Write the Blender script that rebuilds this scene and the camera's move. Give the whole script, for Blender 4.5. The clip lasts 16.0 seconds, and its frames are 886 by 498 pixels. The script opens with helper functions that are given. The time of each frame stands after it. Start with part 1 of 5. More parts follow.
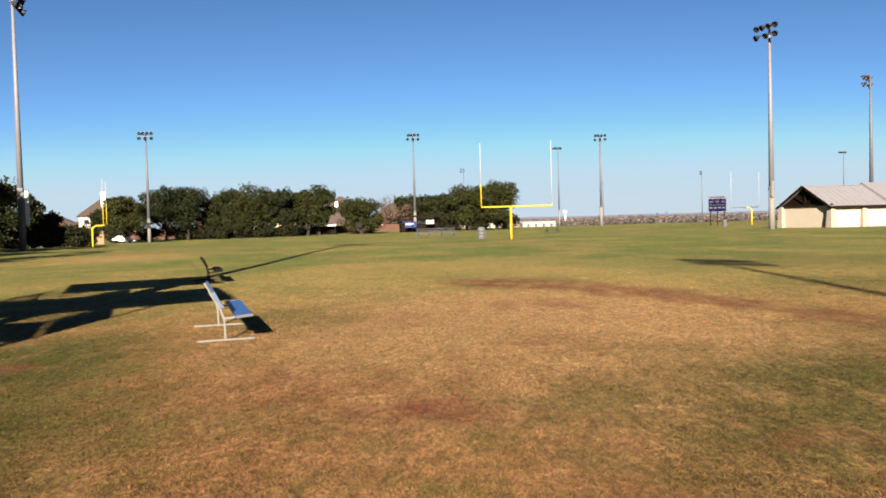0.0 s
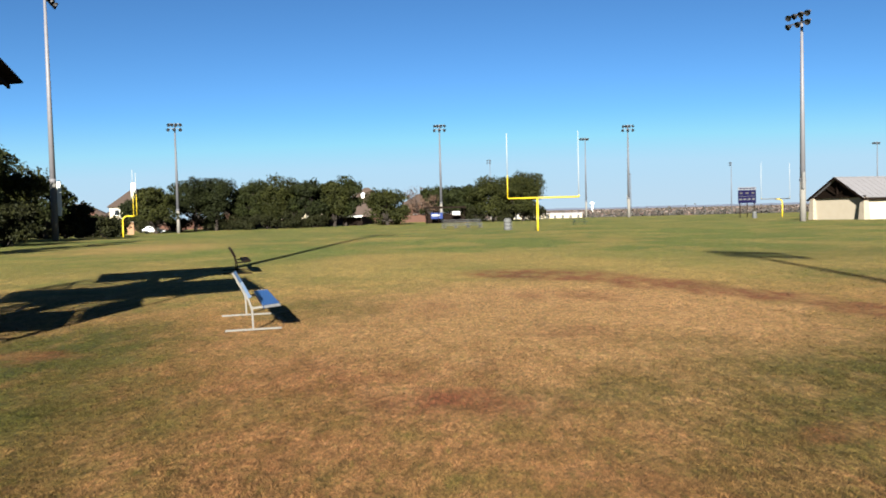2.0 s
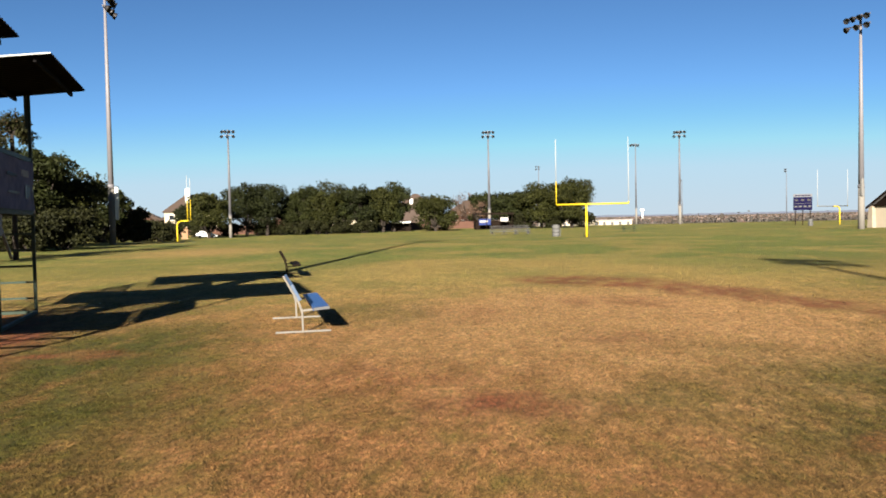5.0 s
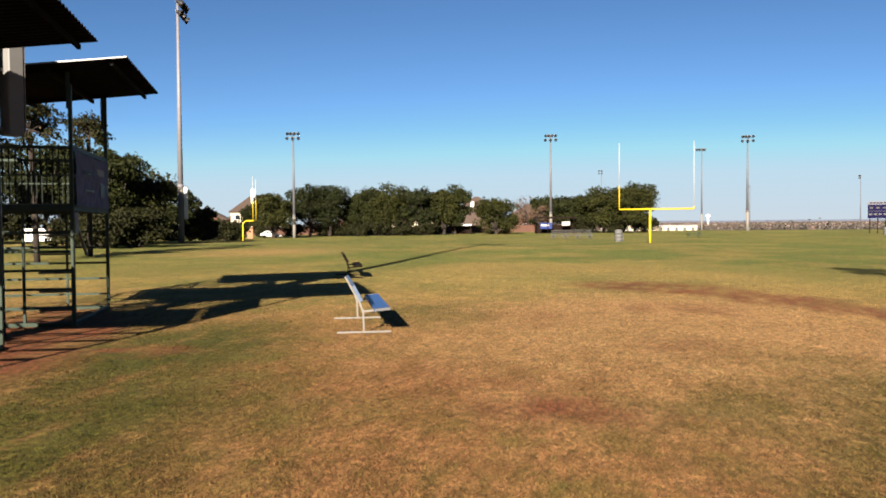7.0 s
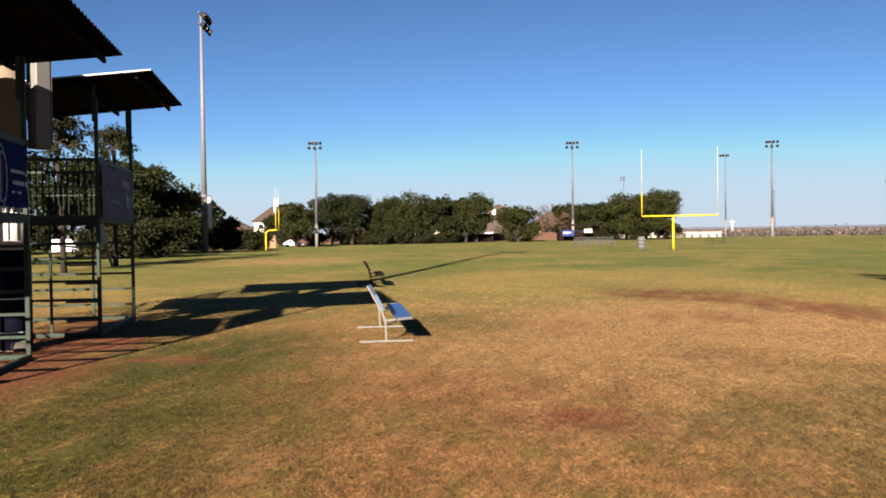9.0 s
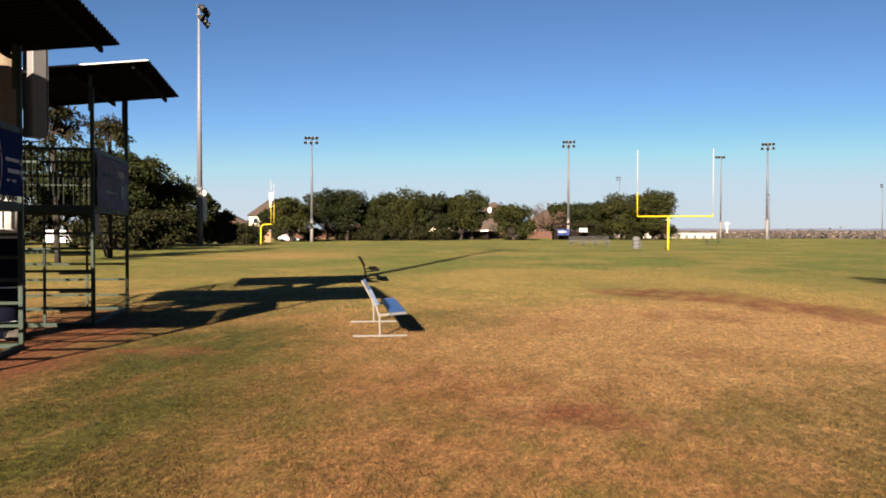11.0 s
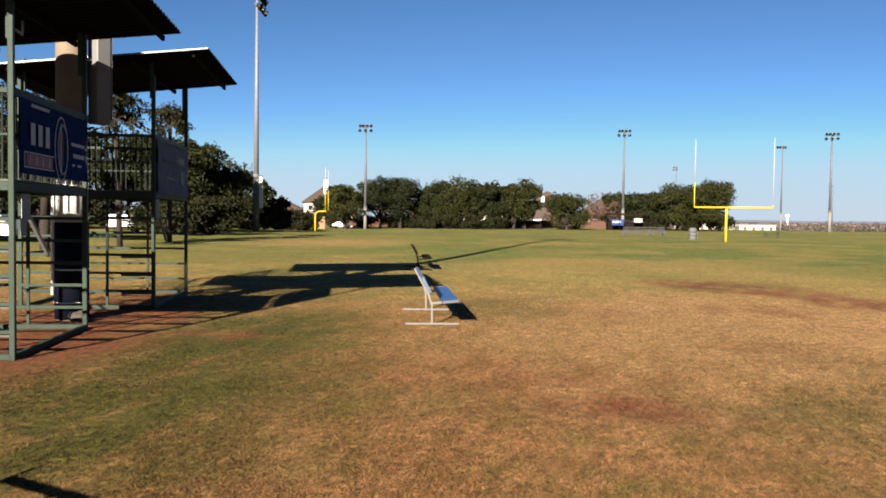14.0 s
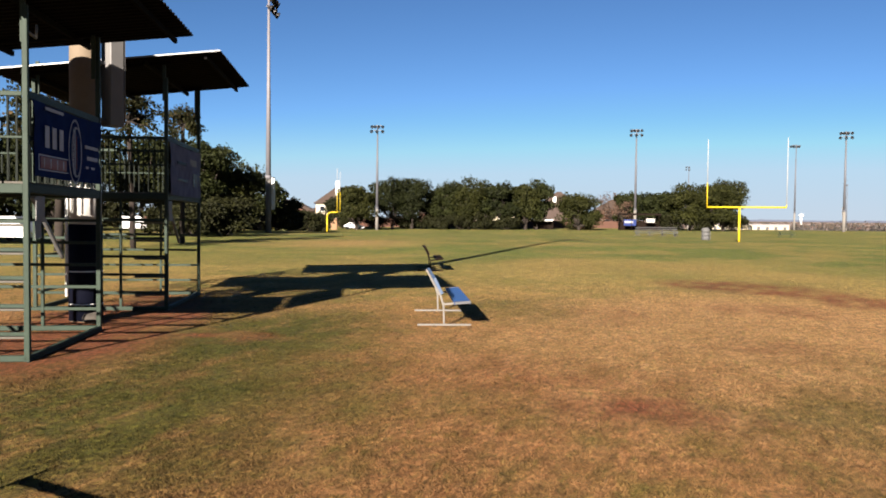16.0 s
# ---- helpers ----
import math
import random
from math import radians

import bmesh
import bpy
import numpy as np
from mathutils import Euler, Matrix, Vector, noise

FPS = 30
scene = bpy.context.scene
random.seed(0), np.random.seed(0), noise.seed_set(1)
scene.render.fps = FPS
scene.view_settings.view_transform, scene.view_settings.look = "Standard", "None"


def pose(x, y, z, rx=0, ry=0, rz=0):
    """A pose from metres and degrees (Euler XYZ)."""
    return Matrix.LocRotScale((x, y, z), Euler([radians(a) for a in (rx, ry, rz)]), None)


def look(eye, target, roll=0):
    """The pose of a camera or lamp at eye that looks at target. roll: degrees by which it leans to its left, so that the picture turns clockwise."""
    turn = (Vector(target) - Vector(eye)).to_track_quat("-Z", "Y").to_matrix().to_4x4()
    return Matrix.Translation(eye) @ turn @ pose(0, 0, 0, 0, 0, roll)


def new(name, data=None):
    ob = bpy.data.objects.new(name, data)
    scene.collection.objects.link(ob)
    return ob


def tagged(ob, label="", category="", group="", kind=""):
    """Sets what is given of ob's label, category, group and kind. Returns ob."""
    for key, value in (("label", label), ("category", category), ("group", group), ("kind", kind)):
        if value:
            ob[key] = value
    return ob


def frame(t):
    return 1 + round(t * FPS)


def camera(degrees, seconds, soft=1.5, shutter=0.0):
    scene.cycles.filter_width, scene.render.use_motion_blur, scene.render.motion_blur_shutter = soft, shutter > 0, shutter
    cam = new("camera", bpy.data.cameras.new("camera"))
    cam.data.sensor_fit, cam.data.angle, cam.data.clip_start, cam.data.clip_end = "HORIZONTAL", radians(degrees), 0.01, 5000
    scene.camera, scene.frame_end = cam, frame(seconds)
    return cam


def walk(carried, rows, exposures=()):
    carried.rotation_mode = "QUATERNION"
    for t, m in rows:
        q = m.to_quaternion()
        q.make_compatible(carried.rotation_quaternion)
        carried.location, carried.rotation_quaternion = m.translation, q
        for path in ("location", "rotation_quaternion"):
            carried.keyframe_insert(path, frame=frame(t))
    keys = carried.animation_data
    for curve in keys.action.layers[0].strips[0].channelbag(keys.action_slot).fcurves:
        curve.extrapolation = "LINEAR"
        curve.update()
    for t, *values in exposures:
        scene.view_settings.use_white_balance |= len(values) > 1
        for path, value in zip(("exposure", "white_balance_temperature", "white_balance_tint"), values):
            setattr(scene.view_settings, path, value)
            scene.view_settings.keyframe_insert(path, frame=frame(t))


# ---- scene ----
# ---- camera and walk ----
EYE = 1.9
cam = camera(56.906, 16.0, soft=1.8)
PATH = [
    (0.0, 0.012, 0.043, 0.026, -0.000, -1.900, 1.545),
    (0.5, 0.016, 0.051, 0.017, 0.372, -2.014, 1.473),
    (1.0, 0.006, 0.060, 0.015, 0.539, -2.356, 1.471),
    (1.5, 0.005, 0.055, 0.014, 1.006, -2.570, 1.265),
    (2.0, 0.005, 0.056, 0.018, 1.831, -2.465, 1.439),
    (2.5, 0.014, 0.049, 0.021, 2.166, -2.217, 1.402),
    (3.0, 0.006, 0.046, 0.015, 2.756, -1.996, 1.153),
    (3.2, 0.008, 0.045, 0.008, 2.665, -1.899, 1.097),
    (5.3, 0.012, -0.020, -0.009, 6.685, -1.987, 1.265),
    (5.5, 0.010, -0.023, -0.009, 8.016, -2.053, 1.316),
    (6.0, 0.017, -0.036, -0.008, 8.667, -1.829, 1.193),
    (6.5, 0.004, -0.022, -0.004, 9.666, -1.999, 0.906),
    (7.0, 0.003, -0.033, -0.004, 9.448, -1.690, 0.424),
    (7.5, 0.003, -0.030, -0.002, 9.689, -1.549, 0.328),
    (8.0, 0.004, -0.034, -0.001, 9.673, -1.084, 0.492),
    (8.5, 0.008, -0.034, -0.003, 10.429, -0.864, 0.987),
    (8.7, 0.008, -0.033, 0.012, 10.850, -1.048, 0.989),
    (11.0, 0.006, -0.035, -0.017, 10.645, -1.312, -0.133),
    (11.5, -0.005, -0.023, -0.017, 10.973, -1.921, -0.032),
    (12.0, -0.006, -0.025, -0.016, 12.485, -2.136, -0.173),
    (12.5, -0.010, -0.022, -0.017, 12.939, -2.367, -0.610),
    (13.0, -0.023, -0.012, -0.017, 13.292, -2.428, -0.810),
    (13.5, -0.017, -0.017, -0.014, 14.066, -2.139, -0.494),
    (14.0, -0.014, -0.015, -0.015, 14.322, -2.149, -0.782),
    (14.5, -0.018, -0.008, -0.019, 14.190, -2.052, -0.782),
    (15.0, -0.021, -0.005, -0.017, 14.566, -2.126, -0.710),
    (15.5, -0.018, -0.005, -0.012, 14.735, -2.168, -0.575),
    (16.0, -0.017, -0.007, -0.009, 15.137, -2.114, -0.612),
]
# stops, kelvin and tint: the automatic white balance wanders a little
EXPOSURES = [(0.0, 2.76, 6600, 12), (0.5, 2.76, 6600, 12), (1.0, 2.76, 6350, 7), (1.5, 2.76, 5950, 3), (2.0, 2.76, 5930, 5), (2.5, 2.76, 6100, 4), (3.0, 2.76, 6480, 11), (5.5, 2.76, 6450, 9),
             (6.5, 2.76, 6550, 10), (7.5, 2.76, 6800, 14), (8.5, 2.76, 6600, 15), (11.0, 2.76, 7000, 16), (12.0, 2.76, 6450, 12), (12.5, 2.75, 6400, 11), (13.0, 2.74, 6180, 10), (13.5, 2.73, 6050, 9), (14.0, 2.73, 6450, 12), (16.0, 2.72, 6400, 14)]
walk(cam, [(t, pose(x, y, EYE + z, 90 + p, r, w)) for t, x, y, z, w, p, r in PATH], exposures=EXPOSURES)

# ---- world and sun ----
SUN_EL, SUN_AZ = 20.1, 2.8      # shadows run to +y, 2.8 degrees towards +x
world = bpy.data.worlds.new("sky")
scene.world = world
world.use_nodes = True
wn = world.node_tree.nodes
sky = wn.new("ShaderNodeTexSky")
sky.sky_type = "NISHITA"
sky.sun_disc = False
sky.sun_elevation = radians(SUN_EL)
sky.sun_rotation = radians(180 + SUN_AZ)
sky.altitude, sky.air_density, sky.dust_density, sky.ozone_density = 200, 0.6, 0.12, 1.0
wn["Background"].inputs["Strength"].default_value = 0.0111
tone = wn.new("ShaderNodeMix")      # clear dry autumn air: a deeper blue than the standard atmosphere
tone.data_type, tone.blend_type = "RGBA", "MULTIPLY"
tone.inputs[0].default_value = 1.0
tone.inputs[7].default_value = (0.67, 0.93, 1.08, 1)
deep = wn.new("ShaderNodeGamma")
deep.inputs["Gamma"].default_value = 1.2
world.node_tree.links.new(sky.outputs["Color"], deep.inputs["Color"])
world.node_tree.links.new(deep.outputs["Color"], tone.inputs[6])
# thin pale haze all round the horizon
up = wn.new("ShaderNodeTexCoord")
updown = wn.new("ShaderNodeSeparateXYZ")
world.node_tree.links.new(up.outputs["Generated"], updown.inputs[0])
low = wn.new("ShaderNodeMapRange")
low.interpolation_type = "SMOOTHSTEP"
for k, v in (("From Min", 0.125), ("From Max", -0.03), ("To Min", 0.0), ("To Max", 1.0)):
    low.inputs[k].default_value = v
world.node_tree.links.new(updown.outputs["Z"], low.inputs["Value"])
haze = wn.new("ShaderNodeMix")
haze.data_type = "RGBA"
haze.inputs[7].default_value = (8.0, 9.3, 10.4, 1)
world.node_tree.links.new(low.outputs[0], haze.inputs[0])
calm = wn.new("ShaderNodeMix")      # the air is so clear that the glow round the sun stays weak
calm.data_type, calm.blend_type = "RGBA", "DARKEN"
calm.inputs[0].default_value = 1.0
calm.inputs[7].default_value = (6.0, 9.9, 12.4, 1)
world.node_tree.links.new(tone.outputs[2], calm.inputs[6])
world.node_tree.links.new(calm.outputs[2], haze.inputs[6])
world.node_tree.links.new(haze.outputs[2], wn["Background"].inputs["Color"])
lamp = bpy.data.lights.new("sun", "SUN")
lamp.energy, lamp.angle, lamp.color = 5.0, radians(0.53), (1.0, 0.90, 0.76)
sun = new("sun", lamp)
_c = math.cos(radians(SUN_EL))
sun.matrix_world = look((0, 0, 60), Vector((0, 0, 60)) + Vector((_c * math.sin(radians(SUN_AZ)), _c * math.cos(radians(SUN_AZ)), -math.sin(radians(SUN_EL)))))

# ---- materials ----


def nodes_of(name):
    m = bpy.data.materials.new(name)
    m.use_nodes = True
    nt = m.node_tree
    return m, nt, nt.nodes["Principled BSDF"]


def add(nt, kind, **values):
    n = nt.nodes.new(kind)
    for k, v in values.items():
        n.inputs[k].default_value = v
    return n


def noise_of(nt, scale, detail=4.0, rough=0.55, vec=None, dist=0.0):
    n = add(nt, "ShaderNodeTexNoise", Scale=scale, Detail=detail, Roughness=rough, Distortion=dist)
    if vec is not None:
        nt.links.new(vec, n.inputs["Vector"])
    return n.outputs["Fac"]


def ramp(nt, fac, a, b):
    r = nt.nodes.new("ShaderNodeMapRange")
    r.inputs["From Min"].default_value, r.inputs["From Max"].default_value = a, b
    nt.links.new(fac, r.inputs["Value"])
    return r.outputs[0]


def blend(nt, fac, a, b, mode="MIX"):
    n = nt.nodes.new("ShaderNodeMix")
    n.data_type, n.blend_type = "RGBA", mode
    for sock, v in ((n.inputs[0], fac), (n.inputs[6], a), (n.inputs[7], b)):
        if isinstance(v, (int, float)):
            sock.default_value = v
        elif isinstance(v, tuple):
            sock.default_value = (*v[:3], 1)
        else:
            nt.links.new(v, sock)
    return n.outputs[2]


def calc(nt, op, a, b=0.0, clamp=False):
    n = nt.nodes.new("ShaderNodeMath")
    n.operation, n.use_clamp = op, clamp
    for sock, v in ((n.inputs[0], a), (n.inputs[1], b)):
        if isinstance(v, (int, float)):
            sock.default_value = v
        else:
            nt.links.new(v, sock)
    return n.outputs[0]


def surf(name, base, dark=None, scale=6.0, amount=0.5, rough=0.6, metal=0.0, bump=0.15, fine=60.0, vary=0.0, spec=0.18):
    """A painted, metal or mineral surface: base colour, a second tone in large stains, fine grain in colour and relief."""
    m, nt, bsdf = nodes_of(name)
    dark = dark or tuple(c * 0.6 for c in base)
    pos = nt.nodes.new("ShaderNodeTexCoord").outputs["Object"]
    stain = ramp(nt, noise_of(nt, scale, 5, 0.6, pos), 0.38, 0.72)
    grain = noise_of(nt, fine, 3, 0.6, pos)
    c = blend(nt, calc(nt, "MULTIPLY", stain, amount), base, dark)
    c = blend(nt, calc(nt, "MULTIPLY", grain, 0.35), c, tuple(x * 0.7 for x in base))
    if vary:
        rnd = nt.nodes.new("ShaderNodeObjectInfo").outputs["Random"]
        c = blend(nt, calc(nt, "MULTIPLY", rnd, vary), c, dark)
    nt.links.new(c, bsdf.inputs["Base Color"])
    r = calc(nt, "ADD", calc(nt, "MULTIPLY", grain, 0.25), rough - 0.12)
    nt.links.new(r, bsdf.inputs["Roughness"])
    bsdf.inputs["Metallic"].default_value = metal
    bsdf.inputs["Specular IOR Level"].default_value = spec
    if bump:
        b = add(nt, "ShaderNodeBump", Strength=bump, Distance=0.02)
        nt.links.new(grain, b.inputs["Height"])
        nt.links.new(b.outputs["Normal"], bsdf.inputs["Normal"])
    return m


def turf(name, blades=False):
    """Mown bermuda turf going dormant: green, straw and bare red soil in patches."""
    m, nt, bsdf = nodes_of(name)
    geo = nt.nodes.new("ShaderNodeNewGeometry")
    pos = geo.outputs["Position"]
    warp = add(nt, "ShaderNodeTexNoise", Scale=0.55, Detail=6.0, Roughness=0.66)
    nt.links.new(pos, warp.inputs["Vector"])
    off = nt.nodes.new("ShaderNodeVectorMath")
    off.operation = "MULTIPLY_ADD"
    nt.links.new(warp.outputs["Color"], off.inputs[0])
    off.inputs[1].default_value = (1.8, 3.0, 0)
    nt.links.new(pos, off.inputs[2])
    shifted = nt.nodes.new("ShaderNodeVectorMath")
    shifted.operation = "SUBTRACT"
    nt.links.new(off.outputs[0], shifted.inputs[0])
    shifted.inputs[1].default_value = (0.9, 1.5, 0)
    wpos = shifted.outputs[0]

    def patch(cx, cy, rx, ry, turn=0.0, soft=0.7):
        mp = nt.nodes.new("ShaderNodeMapping")
        mp.vector_type = "TEXTURE"
        mp.inputs["Location"].default_value = (cx, cy, 0)
        mp.inputs["Rotation"].default_value = (0, 0, radians(turn))
        mp.inputs["Scale"].default_value = (rx, ry, 1000)
        nt.links.new(wpos, mp.inputs["Vector"])
        ln = nt.nodes.new("ShaderNodeVectorMath")
        ln.operation = "LENGTH"
        nt.links.new(mp.outputs[0], ln.inputs[0])
        mr = nt.nodes.new("ShaderNodeMapRange")
        mr.interpolation_type = "SMOOTHSTEP"
        mr.inputs["From Min"].default_value, mr.inputs["From Max"].default_value = 1 + soft, max(1 - soft, 0.05)
        nt.links.new(ln.outputs["Value"], mr.inputs["Value"])
        return mr.outputs[0]

    def union(items):
        out = None
        for it in items:
            f = patch(*it[:-1])
            f = calc(nt, "MULTIPLY", f, it[-1])
            out = f if out is None else calc(nt, "MAXIMUM", out, f)
        return out

    # far field: green with straw streaks that run across
    st = nt.nodes.new("ShaderNodeMapping")
    st.inputs["Scale"].default_value = (0.12, 0.115, 1)
    st.inputs["Rotation"].default_value = (0, 0, radians(4))
    nt.links.new(pos, st.inputs["Vector"])
    streak = noise_of(nt, 1.0, 8, 0.70, st.outputs[0], 0.9)
    big = noise_of(nt, 0.33, 5, 0.6, pos)
    # the grass leans and was mown along the field, so its clumps are longer that way
    lean = nt.nodes.new("ShaderNodeMapping")
    lean.inputs["Scale"].default_value = (1.0, 0.42, 1)
    nt.links.new(pos, lean.inputs["Vector"])
    lpos = lean.outputs[0]
    mid = noise_of(nt, 1.9, 6, 0.70, lpos)
    fine = noise_of(nt, 26.0, 4, 0.75, lpos)
    tiny = noise_of(nt, 75.0, 3, 0.7, pos)
    sep = nt.nodes.new("ShaderNodeSeparateXYZ")
    nt.links.new(wpos, sep.inputs[0])
    far = nt.nodes.new("ShaderNodeMapRange")
    far.interpolation_type = "SMOOTHSTEP"
    far.inputs["From Min"].default_value, far.inputs["From Max"].default_value = 10.0, 27.0
    nt.links.new(sep.outputs["Y"], far.inputs["Value"])
    beyond = nt.nodes.new("ShaderNodeMapRange")
    beyond.interpolation_type = "SMOOTHSTEP"
    beyond.inputs["From Min"].default_value, beyond.inputs["From Max"].default_value = 18.0, 42.0
    nt.links.new(sep.outputs["Y"], beyond.inputs["Value"])
    green_far = ramp(nt, calc(nt, "ADD", calc(nt, "MULTIPLY", streak, 0.72), calc(nt, "MULTIPLY", big, 0.28)), 0.65, 0.47)
    green_near = ramp(nt, calc(nt, "ADD", calc(nt, "MULTIPLY", big, 0.55), calc(nt, "MULTIPLY", mid, 0.45)), 0.46, 0.66)
    g = blend(nt, beyond.outputs[0], green_near, green_far)
    lush_shade = union(LUSH_SHADE)
    straw = union(STRAW)
    bare = union(BARE)
    g = calc(nt, "MULTIPLY", g, calc(nt, "SUBTRACT", 1.0, straw))
    g = calc(nt, "MULTIPLY", g, calc(nt, "SUBTRACT", 1.0, calc(nt, "MULTIPLY", union(DRY), ramp(nt, mid, 0.15, 0.50))))
    tan_c = blend(nt, ramp(nt, mid, 0.35, 0.65), TAN_A, TAN_B)
    tan_c = blend(nt, far.outputs[0], tan_c, blend(nt, ramp(nt, mid, 0.35, 0.65), HAY_A, HAY_B))
    tan_c = blend(nt, straw, tan_c, blend(nt, ramp(nt, mid, 0.35, 0.65), STRAW_A, STRAW_B))
    green_c = blend(nt, far.outputs[0], blend(nt, ramp(nt, mid, 0.35, 0.7), OLIVE_A, OLIVE_B), blend(nt, ramp(nt, mid, 0.35, 0.7), GREEN_A, GREEN_B))
    c = blend(nt, g, tan_c, green_c)
    c = blend(nt, calc(nt, "MULTIPLY", lush_shade, ramp(nt, calc(nt, "ADD", mid, calc(nt, "MULTIPLY", fine, 0.3)), 0.34, 0.66)), c, blend(nt, ramp(nt, fine, 0.35, 0.65), DEEP_A, DEEP_B))
    soil = blend(nt, ramp(nt, fine, 0.3, 0.7), SOIL_A, SOIL_B)
    soil = blend(nt, calc(nt, "MULTIPLY", ramp(nt, big, 0.42, 0.60), 0.8), soil, blend(nt, 1.0, soil, (0.76, 0.82, 0.70), "MULTIPLY"))
    broad = noise_of(nt, 0.11, 4, 0.6, pos)
    c = blend(nt, calc(nt, "MULTIPLY", ramp(nt, broad, 0.38, 0.62), 0.55), c, blend(nt, 1.0, c, (0.70, 0.74, 0.66), "MULTIPLY"))
    away = nt.nodes.new("ShaderNodeMapRange")
    away.interpolation_type = "SMOOTHSTEP"
    away.inputs["From Min"].default_value, away.inputs["From Max"].default_value = 225.0, 320.0
    nt.links.new(sep.outputs["Y"], away.inputs["Value"])
    far_mix = noise_of(nt, 0.012, 5, 0.65, pos)
    c = blend(nt, away.outputs[0], c, blend(nt, ramp(nt, far_mix, 0.4, 0.6), SCRUB_A, SCRUB_B))
    clump = noise_of(nt, 7.0, 4, 0.7, lpos)
    c = blend(nt, calc(nt, "MULTIPLY", ramp(nt, clump, 0.58, 0.38), 0.65), c, blend(nt, 1.0, c, (0.52, 0.54, 0.50), "MULTIPLY"))
    patchy = ramp(nt, calc(nt, "ADD", calc(nt, "MULTIPLY", mid, 0.6), calc(nt, "MULTIPLY", fine, 0.4)), 0.40, 0.58)
    b = calc(nt, "MULTIPLY", bare, calc(nt, "ADD", calc(nt, "MULTIPLY", patchy, 0.95), 0.12), True)
    c = blend(nt, b, c, soil)
    # single tufts: some still green, some bleached rosy straw
    tuft = noise_of(nt, 11.0, 4, 0.75, lpos)
    tuft2 = noise_of(nt, 4.3, 5, 0.72, lpos)
    c = blend(nt, calc(nt, "MULTIPLY", ramp(nt, tuft, 0.53, 0.66), 0.75), c, blend(nt, 1.0, c, (0.62, 0.86, 0.55), "MULTIPLY"))
    c = blend(nt, calc(nt, "MULTIPLY", ramp(nt, tuft2, 0.55, 0.68), 0.55), c, blend(nt, 1.0, c, (1.10, 0.90, 0.92), "MULTIPLY"))
    c = blend(nt, calc(nt, "MULTIPLY", ramp(nt, tuft2, 0.45, 0.33), 0.50), c, blend(nt, 1.0, c, (0.74, 0.88, 0.62), "MULTIPLY"))
    if blades:
        isl = geo.outputs["Random Per Island"]
        c = blend(nt, isl, blend(nt, 1.0, c, (0.20, 0.205, 0.19), "MULTIPLY"), blend(nt, 1.0, c, (0.78, 0.76, 0.74), "MULTIPLY"))
    else:
        c = blend(nt, calc(nt, "MULTIPLY", ramp(nt, fine, 0.60, 0.42), 0.75), c, blend(nt, 1.0, c, (0.42, 0.41, 0.36), "MULTIPLY"))
        c = blend(nt, calc(nt, "MULTIPLY", ramp(nt, tiny, 0.5, 0.70), 0.55), c, blend(nt, 1.0, c, (1.6, 1.5, 1.3), "MULTIPLY"))
        grit = noise_of(nt, 15.0, 3, 0.7, lpos)
        c = blend(nt, calc(nt, "MULTIPLY", ramp(nt, grit, 0.55, 0.42), 0.75), c, blend(nt, 1.0, c, (0.45, 0.48, 0.40), "MULTIPLY"))
        c = blend(nt, 1.0, c, (1.68, 1.66, 1.66), "MULTIPLY")
        bp = add(nt, "ShaderNodeBump", Strength=0.9, Distance=0.03)
        nt.links.new(calc(nt, "ADD", fine, calc(nt, "MULTIPLY", tiny, 0.6)), bp.inputs["Height"])
        nt.links.new(bp.outputs["Normal"], bsdf.inputs["Normal"])
    nt.links.new(c, bsdf.inputs["Base Color"])
    bsdf.inputs["Roughness"].default_value = 0.95
    bsdf.inputs["Specular IOR Level"].default_value = 0.1
    return m


# patches of the turf: x, y, half width, half depth, turn, softness, weight
# deep green turf; the first patch also paints in shade under the towers
LUSH_SHADE = [(-8.6, 11.2, 1.9, 4.4, 21, 0.5, 0.9), (-6.3, 11.8, 1.7, 3.6, 3, 0.6, 1.0), (-2.4, 16.4, 0.6, 1.1, 0, 0.8, 0.5), (2.0, 8.8, 1.3, 0.5, 3, 0.8, 0.62), (0.9, 7.9, 0.5, 0.45, 0, 0.8, 0.4), (4.9, 9.5, 2.2, 1.8, 0, 0.8, 0.85), (4.3, 7.4, 2.4, 1.6, 0, 0.8, 0.8), (2.6, 6.0, 1.2, 0.7, 0, 0.8, 0.45), (8.5, 12.6, 2.0, 2.2, 0, 0.8, 0.55), (12.5, 22.0, 3.2, 3.0, 0, 0.9, 0.45), (17.0, 32.0, 6.0, 4.0, 0, 0.9, 0.4), (-9.8, 17.5, 2.6, 1.6, 0, 0.8, 0.5),
        (-5.4, 6.8, 2.1, 3.2, 10, 0.7, 0.95), (-3.2, 17.4, 1.3, 2.2, 0, 0.8, 0.40), (-4.3, 4.9, 1.2, 0.8, 0, 0.8, 0.6), (3.0, 11.8, 1.0, 0.7, 0, 0.8, 0.35), (6.5, 11.3, 1.6, 1.2, 0, 0.8, 0.5)]
STRAW = [(1.8, 15.0, 4.4, 7.5, 8, 0.5, 0.95), (-1.0, 12.5, 2.4, 2.4, 0, 0.6, 0.75), (-20.0, 50.0, 5.0, 6.0, 0, 0.8, 0.7)]
